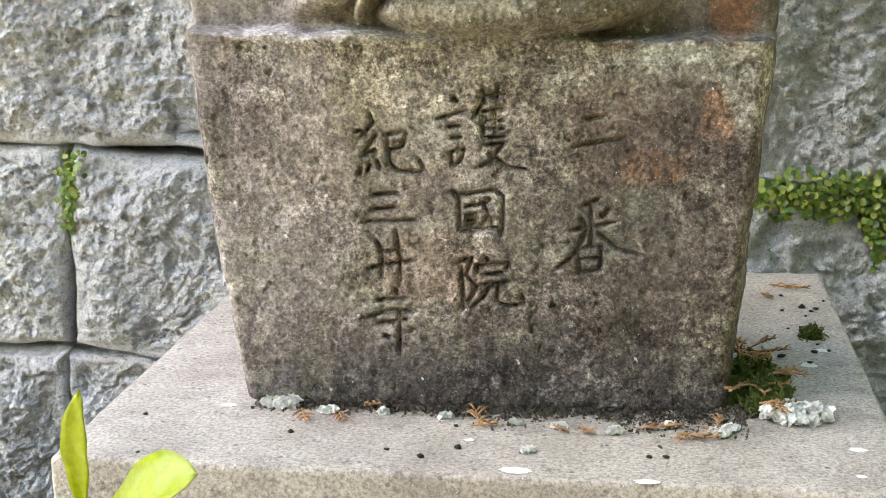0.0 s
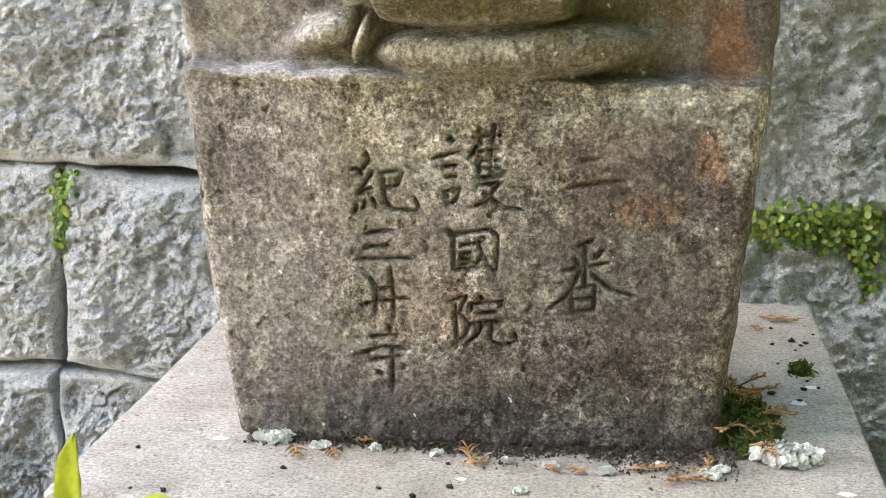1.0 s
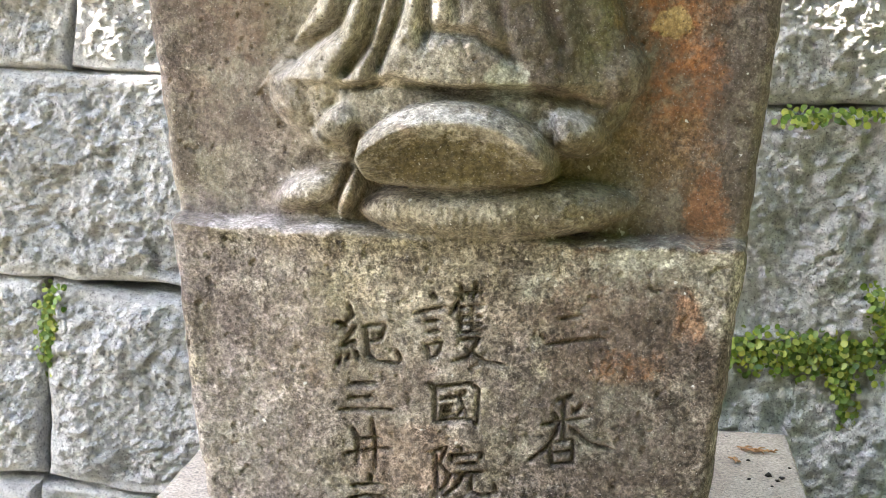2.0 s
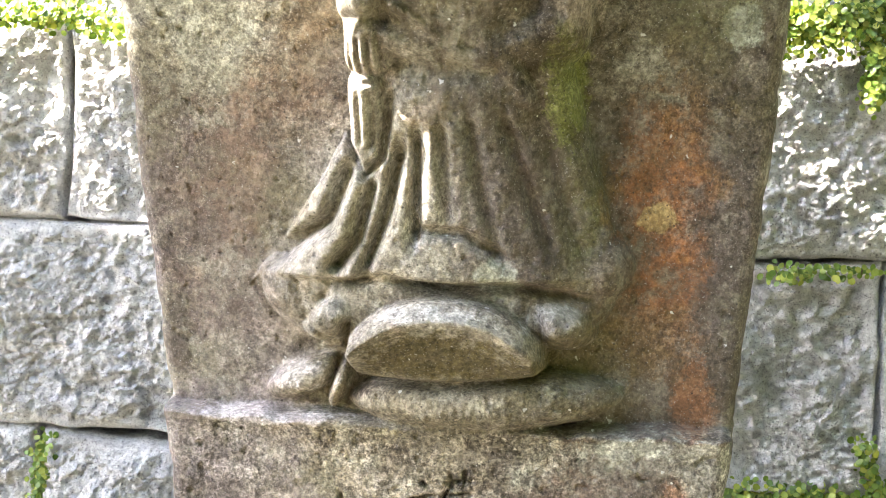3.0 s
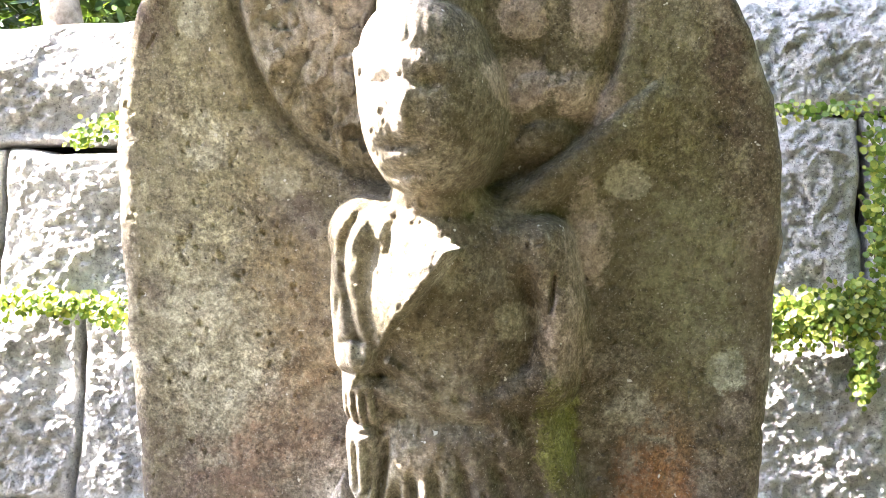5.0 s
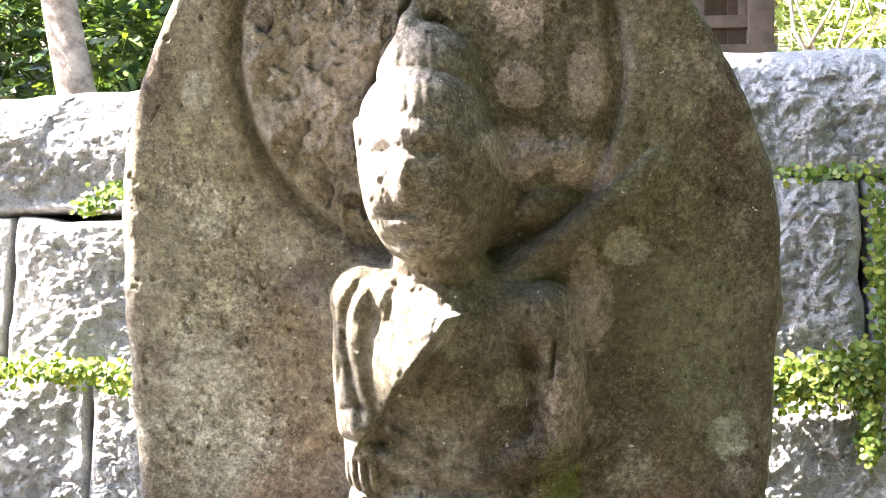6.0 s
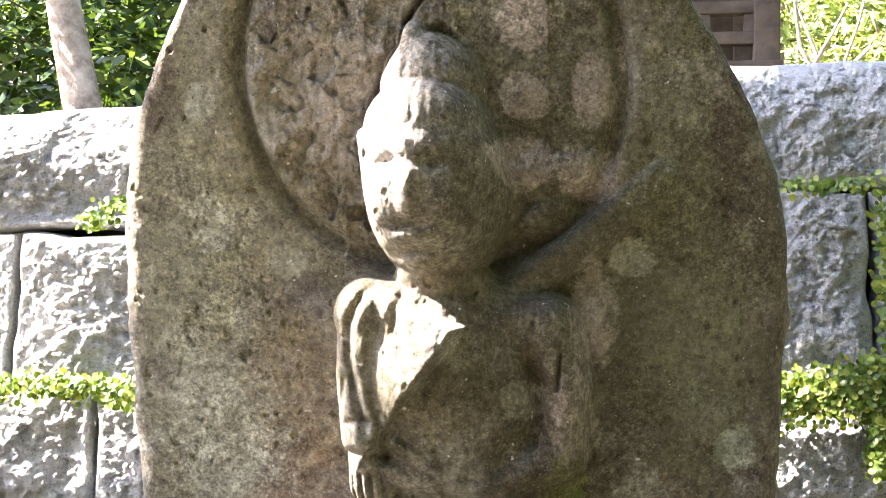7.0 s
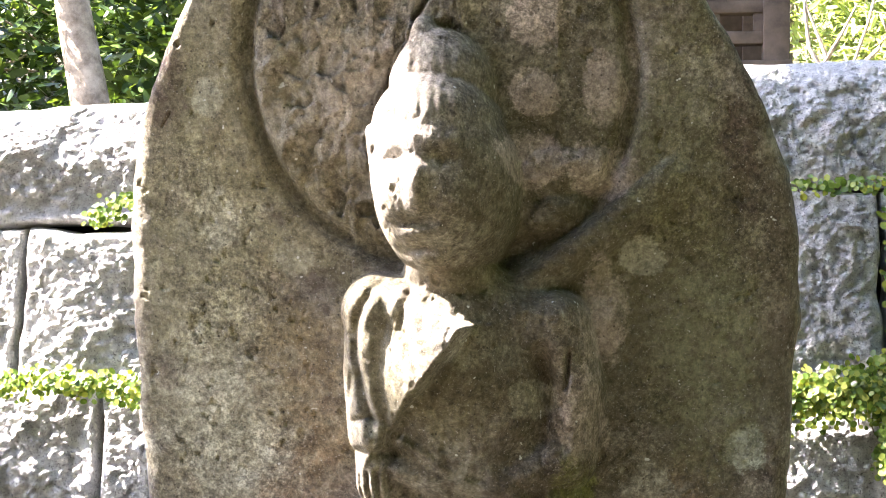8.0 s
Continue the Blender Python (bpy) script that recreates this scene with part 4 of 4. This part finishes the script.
# ---- trees and bushes ----
def broadleaf_tree(name, x, y, z, height, girth, crown, leaves, leaf_size, seed, material, label, lean=(0.0, 0.0), bark=BARK, long=2.2, category="tree"):
    """Tapered trunk, limbs, and a crown of many leaves round the limbs' ends. crown: (centre height, radius, radius up)."""
    rng = np.random.default_rng(seed)
    thing = new(name, None)
    thing.location = (x, y, z)
    top = Vector((lean[0], lean[1], height))
    pts = [Vector((0, 0, 0)).lerp(top, t) + Vector((0.03 * math.sin(5 * t + seed), 0.03 * math.cos(4 * t + seed), 0)) * height * 0.25 for t in np.linspace(0, 1, 8)]
    part("trunk", tube(pts, [girth * (1.0 - 0.75 * t) for t in np.linspace(0, 1, 8)], 12), bark, thing)
    ends = []
    for k in range(13):
        t = 0.3 + 0.68 * (k + rng.random()) / 13
        a = pts[0].lerp(pts[-1], t)
        w = rng.random() * 6.283
        cz = crown[0] - height * t
        reach = crown[1] * (0.5 + 0.5 * rng.random())
        b = a + Vector((math.cos(w) * reach, math.sin(w) * reach, 0.6 * cz + (rng.random() - 0.4) * crown[2]))
        m = a.lerp(b, 0.5) + Vector((0, 0, 0.06 * reach))
        part("limb", tube([a, m, b], [girth * 0.34 * (1.1 - t), girth * 0.2 * (1.1 - t) + 0.002, 0.003], 6), bark, thing)
        ends += [m, b, b + Vector((0, 0, 0.1 * crown[2]))]
    ends += [Vector((math.cos(w) * crown[1] * 0.75, math.sin(w) * crown[1] * 0.75, crown[0] + q * crown[2])) + top * 0.0 for w, q in zip(rng.random(26) * 6.283, rng.random(26) * 1.7 - 0.85)]
    e = np.array([tuple(p) for p in ends])
    pick = rng.integers(0, len(e), leaves)
    spots = e[pick] + rng.normal(0, 1, (leaves, 3)) * crown[1] * np.array([0.2, 0.2, 0.15])
    normals = rng.normal(0, 0.6, (leaves, 3)) + np.array([0, -0.2, 0.8])
    v, f = leaf_mesh(spots, normals, leaf_size * (0.6 + 0.7 * rng.random(leaves)), rng.random(leaves) * 6.283, long, 0.2, 0.35)
    tagged(under(new("crown", mesh_from("crown", v, f, material)), thing), kind="stuff")
    return tagged(thing, label, category)


broadleaf_tree("tree", -2.22, 5.0, 0.9, 3.4, 0.10, (2.4, 1.1, 0.9), 5200, 0.019, 4, BROAD, "slender pale-barked tree with dark glossy leaves", (-0.85, 0.1))
for k, (bx, by, hz, r) in enumerate(((-1.7, 6.2, 1.7, 0.9), (-3.6, 6.4, 1.9, 1.1), (-0.6, 7.0, 2.4, 1.2), (-2.6, 8.2, 2.6, 1.5), (-5.2, 7.2, 2.5, 1.5))):
    broadleaf_tree("evergreen_tree", bx, by, 0.9, hz, 0.05, (hz * 0.55, r, hz * 0.55), 8000, 0.019, 20 + k, BROAD, "dense evergreen tree with small glossy leaves")
for k, (bx, by, hz, r) in enumerate(((1.9, 6.5, 2.0, 1.0), (3.4, 6.9, 2.2, 1.2), (0.9, 7.6, 2.6, 1.2), (2.6, 8.8, 3.2, 1.5), (5.0, 7.6, 2.8, 1.4))):
    broadleaf_tree("bright_tree", bx, by, 0.9, hz, 0.045, (hz * 0.55, r, hz * 0.55), 9000, 0.011, 40 + k, LIGHTGREEN, "sunlit bright green tree with fine soft leaves", long=3.2)

# a shrub with bare pale branches before the bright trees
shrub = new("bare_shrub", None)
shrub.location = (1.0, 5.8, 1.08)
for pts in (((0, 0, 0), (-0.03, 0, 0.5), (-0.10, 0, 0.72), (-0.20, 0, 0.98), (-0.24, 0, 1.2)), ((0, 0, 0), (0.02, 0, 0.62), (0.10, 0, 0.85), (0.16, 0, 1.1)), ((-0.03, 0, 0.5), (-0.17, 0, 0.74), (-0.19, 0, 0.95), (-0.12, 0, 1.06)),
            ((-0.10, 0, 0.66), (-0.02, 0, 0.80), (0.05, 0, 0.94)), ((0.02, 0, 0.6), (0.14, 0, 0.72), (0.19, 0, 0.80), (0.15, 0, 0.9)), ((0, 0, 0.3), (0.12, 0.02, 0.55), (0.26, 0.02, 0.9))):
    part("branch", tube(pts, np.linspace(0.013, 0.005, len(pts)), 6), BARK, shrub)
tagged(shrub, "bare shrub with pale crooked branches on the bank", "shrub")

# unseen woods added on the other sides of the place, to hold back sky light
for k, (bx, by, hz, r) in enumerate(((3.2, -0.1, 5.4, 1.5), (3.7, -2.4, 5.6, 1.6), (3.3, 1.1, 6.0, 1.7), (4.2, -1.2, 7.0, 2.0), (4.8, -4.0, 7.0, 2.3), (1.2, -4.0, 4.6, 1.5), (-0.7, -4.4, 4.2, 1.5), (-2.6, -4.8, 4.2, 1.6))):
    broadleaf_tree("evergreen_tree", bx, by, -0.28, hz, 0.10, (hz * 0.5, r, hz * 0.5), 6000, 0.085, 60 + k, BROAD, "unseen tall evergreen tree added to hold back sky light", long=1.8)

# a wooden shrine hut on the bank
hut = new("wooden_hut", None)
hut.location = (0.44, 3.0, 0.80)
for px, py in ((0.0, 0.0), (-0.9, 0.0), (0.0, 0.9), (-0.9, 0.9)):
    part("post", box(px - 0.035, px + 0.035, py - 0.035, py + 0.035, -0.25, 1.3, 0.004), TIMBER, hut)
for z in (0.50, 0.585, 0.69):
    part("rail", box(-0.93, 0.03, -0.022, 0.022, z, z + 0.035, 0.003), TIMBER, hut)
for k in range(7):
    part("slat", box(-0.84 + 0.13 * k, -0.80 + 0.13 * k, -0.015, 0.015, 0.535, 0.585, 0.002), TIMBER, hut)
part("floor_board", box(-0.98, 0.04, -0.05, 0.95, 0.40, 0.45, 0.004), TIMBER, hut)
part("wall_board", box(-0.87, -0.13, 0.02, 0.05, 0.60, 1.3, 0.003), TIMBER, hut)
part("wall_board", box(-0.87, 0.0, 0.88, 0.91, 0.45, 1.3, 0.003), TIMBER, hut)
bm = bmesh.new()
lo = [bm.verts.new(p) for p in ((-1.2, -0.35, 1.28), (0.3, -0.35, 1.28), (0.3, 1.25, 1.28), (-1.2, 1.25, 1.28))]
hi = [bm.verts.new(p) for p in ((-0.9, 0.45, 1.75), (0.0, 0.45, 1.75))]
for f in ((0, 1, 5, 4), (1, 2, 5), (2, 3, 4, 5), (3, 0, 4), (3, 2, 1, 0)):
    bm.faces.new([(lo + hi)[i] for i in f])
part("roof", bm, TIMBER, hut, smooth=False)
tagged(hut, "dark brown wooden hut with railings on the bank", "hut")

# an unseen evergreen tree added on the sunny side: its foliage clumps shade the lower part of the place, sun comes
# through a gap in it
ACROSS = Vector((SUN_TO.y, -SUN_TO.x, 0)).normalized() * -1
RISE = SUN_TO.cross(ACROSS).normalized()
RISE = RISE if RISE.z > 0 else -RISE


def build_added_shade_tree():
    rng = np.random.default_rng(77)
    tree = new("added_shade_tree", None)
    tree.location = (-4.2, -1.3, -0.26)
    home = tree.location
    part("trunk", tube([(0, 0, 0), (0.05, 0.02, 1.4), (0.0, 0.1, 3.0), (0.1, 0.1, 4.6)], [0.11, 0.09, 0.07, 0.03], 12), BARK, tree)
    spots = []
    for a, b, ra, rb, n in ((-0.75, -0.31, 0.28, 0.27, 260), (-0.48, -0.28, 0.20, 0.29, 340), (-0.2, -0.12, 0.24, 0.34, 900), (0.06, -0.10, 0.20, 0.33, 900), (0.36, 0.0, 0.26, 0.42, 900),
                            (-0.31, 0.26, 0.14, 0.29, 200), (-0.31, 0.90, 0.16, 0.32, 260), (0.42, 0.55, 0.2, 0.3, 300), (0.09, 0.775, 0.16, 0.30, 320)):
        ang, rad = rng.random(n) * 6.283, np.sqrt(rng.random(n))
        aa, bb = a + ra * rad * np.cos(ang), b + rb * rad * np.sin(ang)
        dd = 5.0 + rng.normal(0, 0.2, n)
        mid = ACROSS * a + RISE * b + SUN_TO * 5.0 - home
        part("limb", tube([(0.0, 0.1, max(0.6, min(4.2, mid.z - 0.4))), Vector((0, 0.1, mid.z)).lerp(mid, 0.5), mid], [0.03, 0.02, 0.006], 6), BARK, tree)
        spots.append(aa[:, None] * np.array(ACROSS) + bb[:, None] * np.array(RISE) + dd[:, None] * np.array(SUN_TO) - np.array(home))
    spots = np.concatenate(spots)
    n = len(spots)
    v, f = leaf_mesh(spots, rng.normal(0, 0.6, (n, 3)) + np.array(SUN_TO), 0.030 * (0.7 + 0.6 * rng.random(n)), rng.random(n) * 6.283, 1.9, 0.15, 0.3)
    tagged(under(new("crown", mesh_from("crown", v, f, BROAD)), tree), kind="stuff")
    tagged(tree, "unseen evergreen tree added to shade the stele, glossy oval leaves", "tree")


build_added_shade_tree()


# ---- young shoot in front of the pedestal ----
def blade(base, tip, width, normal, bend, name, parent):
    """One leaf with a midrib fold, a pointed or blunt tip and a thin pale rim."""
    base, tip, normal = Vector(base), Vector(tip), Vector(normal).normalized()
    way = tip - base
    side = way.cross(normal).normalized()
    bm = bmesh.new()
    n, rows = 16, []
    for k in range(n + 1):
        t = k / n
        w = width * math.sin(math.pi * min(1, 0.06 + 0.94 * t) ** 1.25) ** 0.75 if t < 1 else 0.0
        c = base + way * t + normal * (bend * math.sin(math.pi * t)) + side * (0.12 * width * math.sin(6.0 * t))
        row = []
        for s in (-1, -0.6, -0.2, 0, 0.2, 0.6, 1):
            row.append(bm.verts.new(c + side * (s * w) + normal * (0.22 * w * s * s + 0.0006 * math.sin(22 * t + 3 * s))))
        rows.append(row)
    for lo, hi in zip(rows, rows[1:]):
        for a in range(6):
            bm.faces.new((lo[a], lo[a + 1], hi[a + 1], hi[a]))
    ob = part(name, bm, YOUNG, parent)
    mod = ob.modifiers.new("thickness", "SOLIDIFY")
    mod.thickness = 0.0004
    return ob


shoot = new("young_shoot", None)
part("stem", tube([(-0.172, -0.20, -0.27), (-0.174, -0.2, -0.1), (-0.178, -0.2, 0.012)], [0.0035, 0.003, 0.002], 8), TWIG, shoot)
blade((-0.182, -0.2, 0.008), (-0.1765, -0.205, 0.077), 0.0082, (-0.25, -1, 0.2), 0.004, "leaf", shoot)
blade((-0.176, -0.2, -0.006), (-0.110, -0.228, 0.045), 0.021, (-0.5, -0.6, 0.75), 0.006, "leaf", shoot)
blade((-0.180, -0.2, 0.004), (-0.205, -0.23, 0.010), 0.009, (0.2, -0.6, 0.8), 0.003, "leaf", shoot)
tagged(shoot, "young shoot with bright yellow-green leaves", "plant")


# ---- lichen, moss and litter on the pedestal ----
def lichen(x, y, z, r, seed, label="crusty white lichen rosette on the pedestal", upright=0.25):
    rng = np.random.default_rng(seed)
    n = max(40, int(r * 22000))
    ang, rad = rng.random(n) * 6.283, r * rng.random(n) ** 0.6
    spots = np.stack([x + np.cos(ang) * rad, y + np.sin(ang) * rad * 0.75, z + 0.0015 + 0.004 * rng.random(n) * (r / 0.02)], 1)
    normals = np.stack([np.cos(ang) * 0.5 + rng.normal(0, 0.8, n), np.sin(ang) * 0.5 - upright + rng.normal(0, 0.8, n), np.full(n, 0.8)], 1)
    v, f = leaf_mesh(spots, normals, (0.0009 + 0.03 * r) * (0.4 + rng.random(n)) * (1 + 0.5 * (rad > 0.7 * r)), rng.random(n) * 6.283, 1.3, 0.7, 0.0, 6)
    v = v + rng.normal(0, 0.0004, v.shape)
    return tagged(new("lichen", mesh_from("lichen", v, f, LICHEN, False)), label, "lichen", "lichens on the pedestal")


lichen(0.196, 0.004, 0.0, 0.021, 1)
lichen(-0.128, -0.008, 0.0, 0.012, 2)
lichen(-0.095, -0.018, 0.0, 0.005, 3)
lichen(0.052, -0.030, 0.0, 0.004, 4)
lichen(0.148, -0.030, 0.0, 0.006, 5)
lichen(0.155, -0.022, 0.0, 0.004, 6)
for k, (x, y, r) in enumerate(((-0.060, -0.016, 0.003), (-0.02, -0.02, 0.0035), (0.025, -0.026, 0.003), (0.085, -0.034, 0.0045), (0.12, -0.02, 0.0035), (-0.148, 0.012, 0.004), (0.036, -0.07, 0.004))):
    lichen(x, y, 0.0, r, 20 + k)


def crust(x, y, rx, ry, seed):
    """A thin pale crust on the slab."""
    rng = np.random.default_rng(seed)
    bm = bmesh.new()
    ring = [bm.verts.new((x + rx * math.cos(a) * (1 + 0.13 * rng.normal()), y + ry * math.sin(a) * (1 + 0.13 * rng.normal()), 0.0004)) for a in np.linspace(0, 6.283, 25)[:-1]]
    mid = bm.verts.new((x, y, 0.0009))
    for a, b in zip(ring, ring[1:] + ring[:1]):
        bm.faces.new((a, b, mid))
    return tagged(part("lichen", bm, LICHEN), "thin white crust of lichen on pale stone", "lichen", "lichens on the pedestal")


for k, (x, y, rx, ry) in enumerate(((0.031, -0.098, 0.011, 0.006), (0.105, -0.106, 0.009, 0.004), (-0.162, -0.012, 0.007, 0.004), (0.226, -0.045, 0.006, 0.004), (0.0, -0.055, 0.004, 0.003), (0.228, 0.145, 0.006, 0.005), (0.215, 0.11, 0.007, 0.006), (0.222, -0.085, 0.004, 0.003))):
    crust(x, y, 0.8 * rx, 0.8 * ry, k)


def moss_cushion(x, y, rx, ry, h, seed):
    n, m = 26, 40
    rr, aa = np.meshgrid(np.linspace(0, 1, n), np.linspace(0, 2 * np.pi, m))
    px, py = x + rx * rr * np.cos(aa), y + ry * rr * np.sin(aa)
    edge = 1 + 0.25 * fbm(np.cos(aa), np.sin(aa), 0.6, 3, seed)
    px, py = x + (px - x) * edge, y + (py - y) * edge
    z = h * np.sqrt(np.clip(1 - rr ** 2, 0, 1)) * (1 + 0.5 * fbm(px, py, 0.012, 4, seed, 0.7)) - 0.0005
    v = np.stack([px, py, z], 2).reshape(-1, 3)
    cushion = new("moss_cushion", mesh_from("moss_cushion", v, grid_faces(m, n), MOSS))
    rng = np.random.default_rng(seed)
    k = int(900 * (rx * ry / 0.0013) ** 0.5)
    spots = v[rng.integers(0, len(v), k)] + rng.normal(0, 1, (k, 3)) * np.array([0.0015, 0.003, 0.0006]) + np.array([0, 0, 0.001])
    bv, bf = leaf_mesh(spots, rng.normal(0, 1, (k, 3)) + np.array([0, -0.8, 0.3]), 0.0007 * (0.6 + rng.random(k)), rng.random(k) * 6.283, 3.6, 0.3, 0.3, 5)
    tagged(under(new("fronds", mesh_from("fronds", bv, bf, BLADES)), cushion), kind="stuff")
    return tagged(cushion, "green moss cushion on the pedestal beside the stele", "moss")


moss_cushion(0.176, 0.060, 0.022, 0.060, 0.012, 1)
moss_cushion(0.224, 0.178, 0.008, 0.009, 0.006, 2)


def litter(x, y, z, length, turn, seed, lean=0.0):
    """A dry cypress spray: a short twig with flat scaly side twigs."""
    rng = np.random.default_rng(seed)
    way = Vector((math.cos(turn), math.sin(turn), lean)).normalized()
    base = Vector((x, y, z + 0.0022))
    lines = [(base, base + way * length, 0.0006)]
    for k in range(6):
        t = 0.15 + 0.14 * k
        a = base + way * length * t
        s = turn + (0.7 if k % 2 else -0.7) + rng.normal(0, 0.15)
        lines.append((a, a + Vector((math.cos(s), math.sin(s), lean + rng.normal(0.1, 0.15))) * length * (0.42 - 0.04 * k), 0.00065))
    thing = new("cypress_twig", None)
    for a, b, r in lines:
        part("sprig", tube([a, a.lerp(b, 0.5) + Vector((0, 0, 0.0012)), b], [r, r * 1.25, r * 0.4], 5), LITTER, thing)
    return tagged(thing, "dry orange-brown cypress twig lying on pale stone", "twig", "dry twigs on the pedestal")


rng = np.random.default_rng(5)
for k, (x, y, s) in enumerate(((-0.112, -0.018, 0.024), (-0.088, -0.019, 0.02), (-0.06, -0.006, 0.014), (0.003, -0.032, 0.030), (-0.002, -0.036, 0.018), (0.058, -0.040, 0.012), (0.074, -0.040, 0.012),
                               (0.098, -0.030, 0.018), (0.112, -0.026, 0.016), (0.126, -0.038, 0.022), (0.132, -0.034, 0.018), (0.147, -0.020, 0.018), (0.150, -0.03, 0.014), (0.212, 0.312, 0.026), (0.205, 0.318, 0.02), (0.196, 0.29, 0.014))):
    litter(x, y, 0.0, s, rng.random() * 6.283, 300 + k)
for k in range(26):
    x, y = rng.normal(0.172, 0.011), rng.normal(0.075, 0.04)
    litter(x, y, 0.010, 0.016 + 0.018 * rng.random(), rng.random() * 6.283, 400 + k, rng.normal(0.05, 0.15))
for k in range(26):
    x, y = (rng.normal(0.215, 0.015), rng.normal(0.2, 0.07)) if k < 16 else (rng.uniform(-0.22, 0.24), rng.uniform(-0.1, -0.03))
    if y > -0.02 and x < 0.18:
        continue
    bm = bmesh.new()
    bmesh.ops.create_icosphere(bm, subdivisions=1, radius=1)
    sc = 0.0009 + 0.0013 * rng.random()
    for v in bm.verts:
        v.co = Vector((v.co.x * sc * 1.3, v.co.y * sc, v.co.z * sc * 0.7)) * (1 + 0.25 * rng.normal()) + Vector((x, y, sc * 0.6))
    tagged(part("crumb", bm, BLACK), "small black crumb of bark on pale stone", "crumb", "crumbs on the pedestal")


def mould(count, seed):
    """Dark crumbs of leaf mould gathered along the foot of the stele."""
    rng = np.random.default_rng(seed)
    side = rng.random(count)
    x = np.where(side < 0.8, rng.uniform(-0.145, 0.165, count), 0.160 + 0.012 * rng.random(count))
    lump = 0.5 + 0.5 * np.sin(x * 61 + 1.0) * np.sin(x * 23)
    y = np.where(side < 0.8, 0.045 * x + 0.22 * x ** 2 + 0.002 - np.abs(rng.normal(0, 1, count)) * (0.007 + 0.018 * smoothstep(-0.06, 0.08, x) * lump), rng.uniform(0.0, 0.1, count))
    spots = np.stack([x, y, 0.0006 + 0.0022 * rng.random(count) ** 2], 1)
    v, f = leaf_mesh(spots, rng.normal(0, 1, (count, 3)) + np.array([0, -0.3, 0.8]), 0.0008 * (0.4 + rng.random(count)), rng.random(count) * 6.283, 1.6, 0.5, 0.0, 5)
    return tagged(new("leaf_mould", mesh_from("leaf_mould", v, f, MOULD, False)), "dark crumbs of leaf mould along the stele's foot", "leaf mould", kind="stuff")


mould(6000, 9)
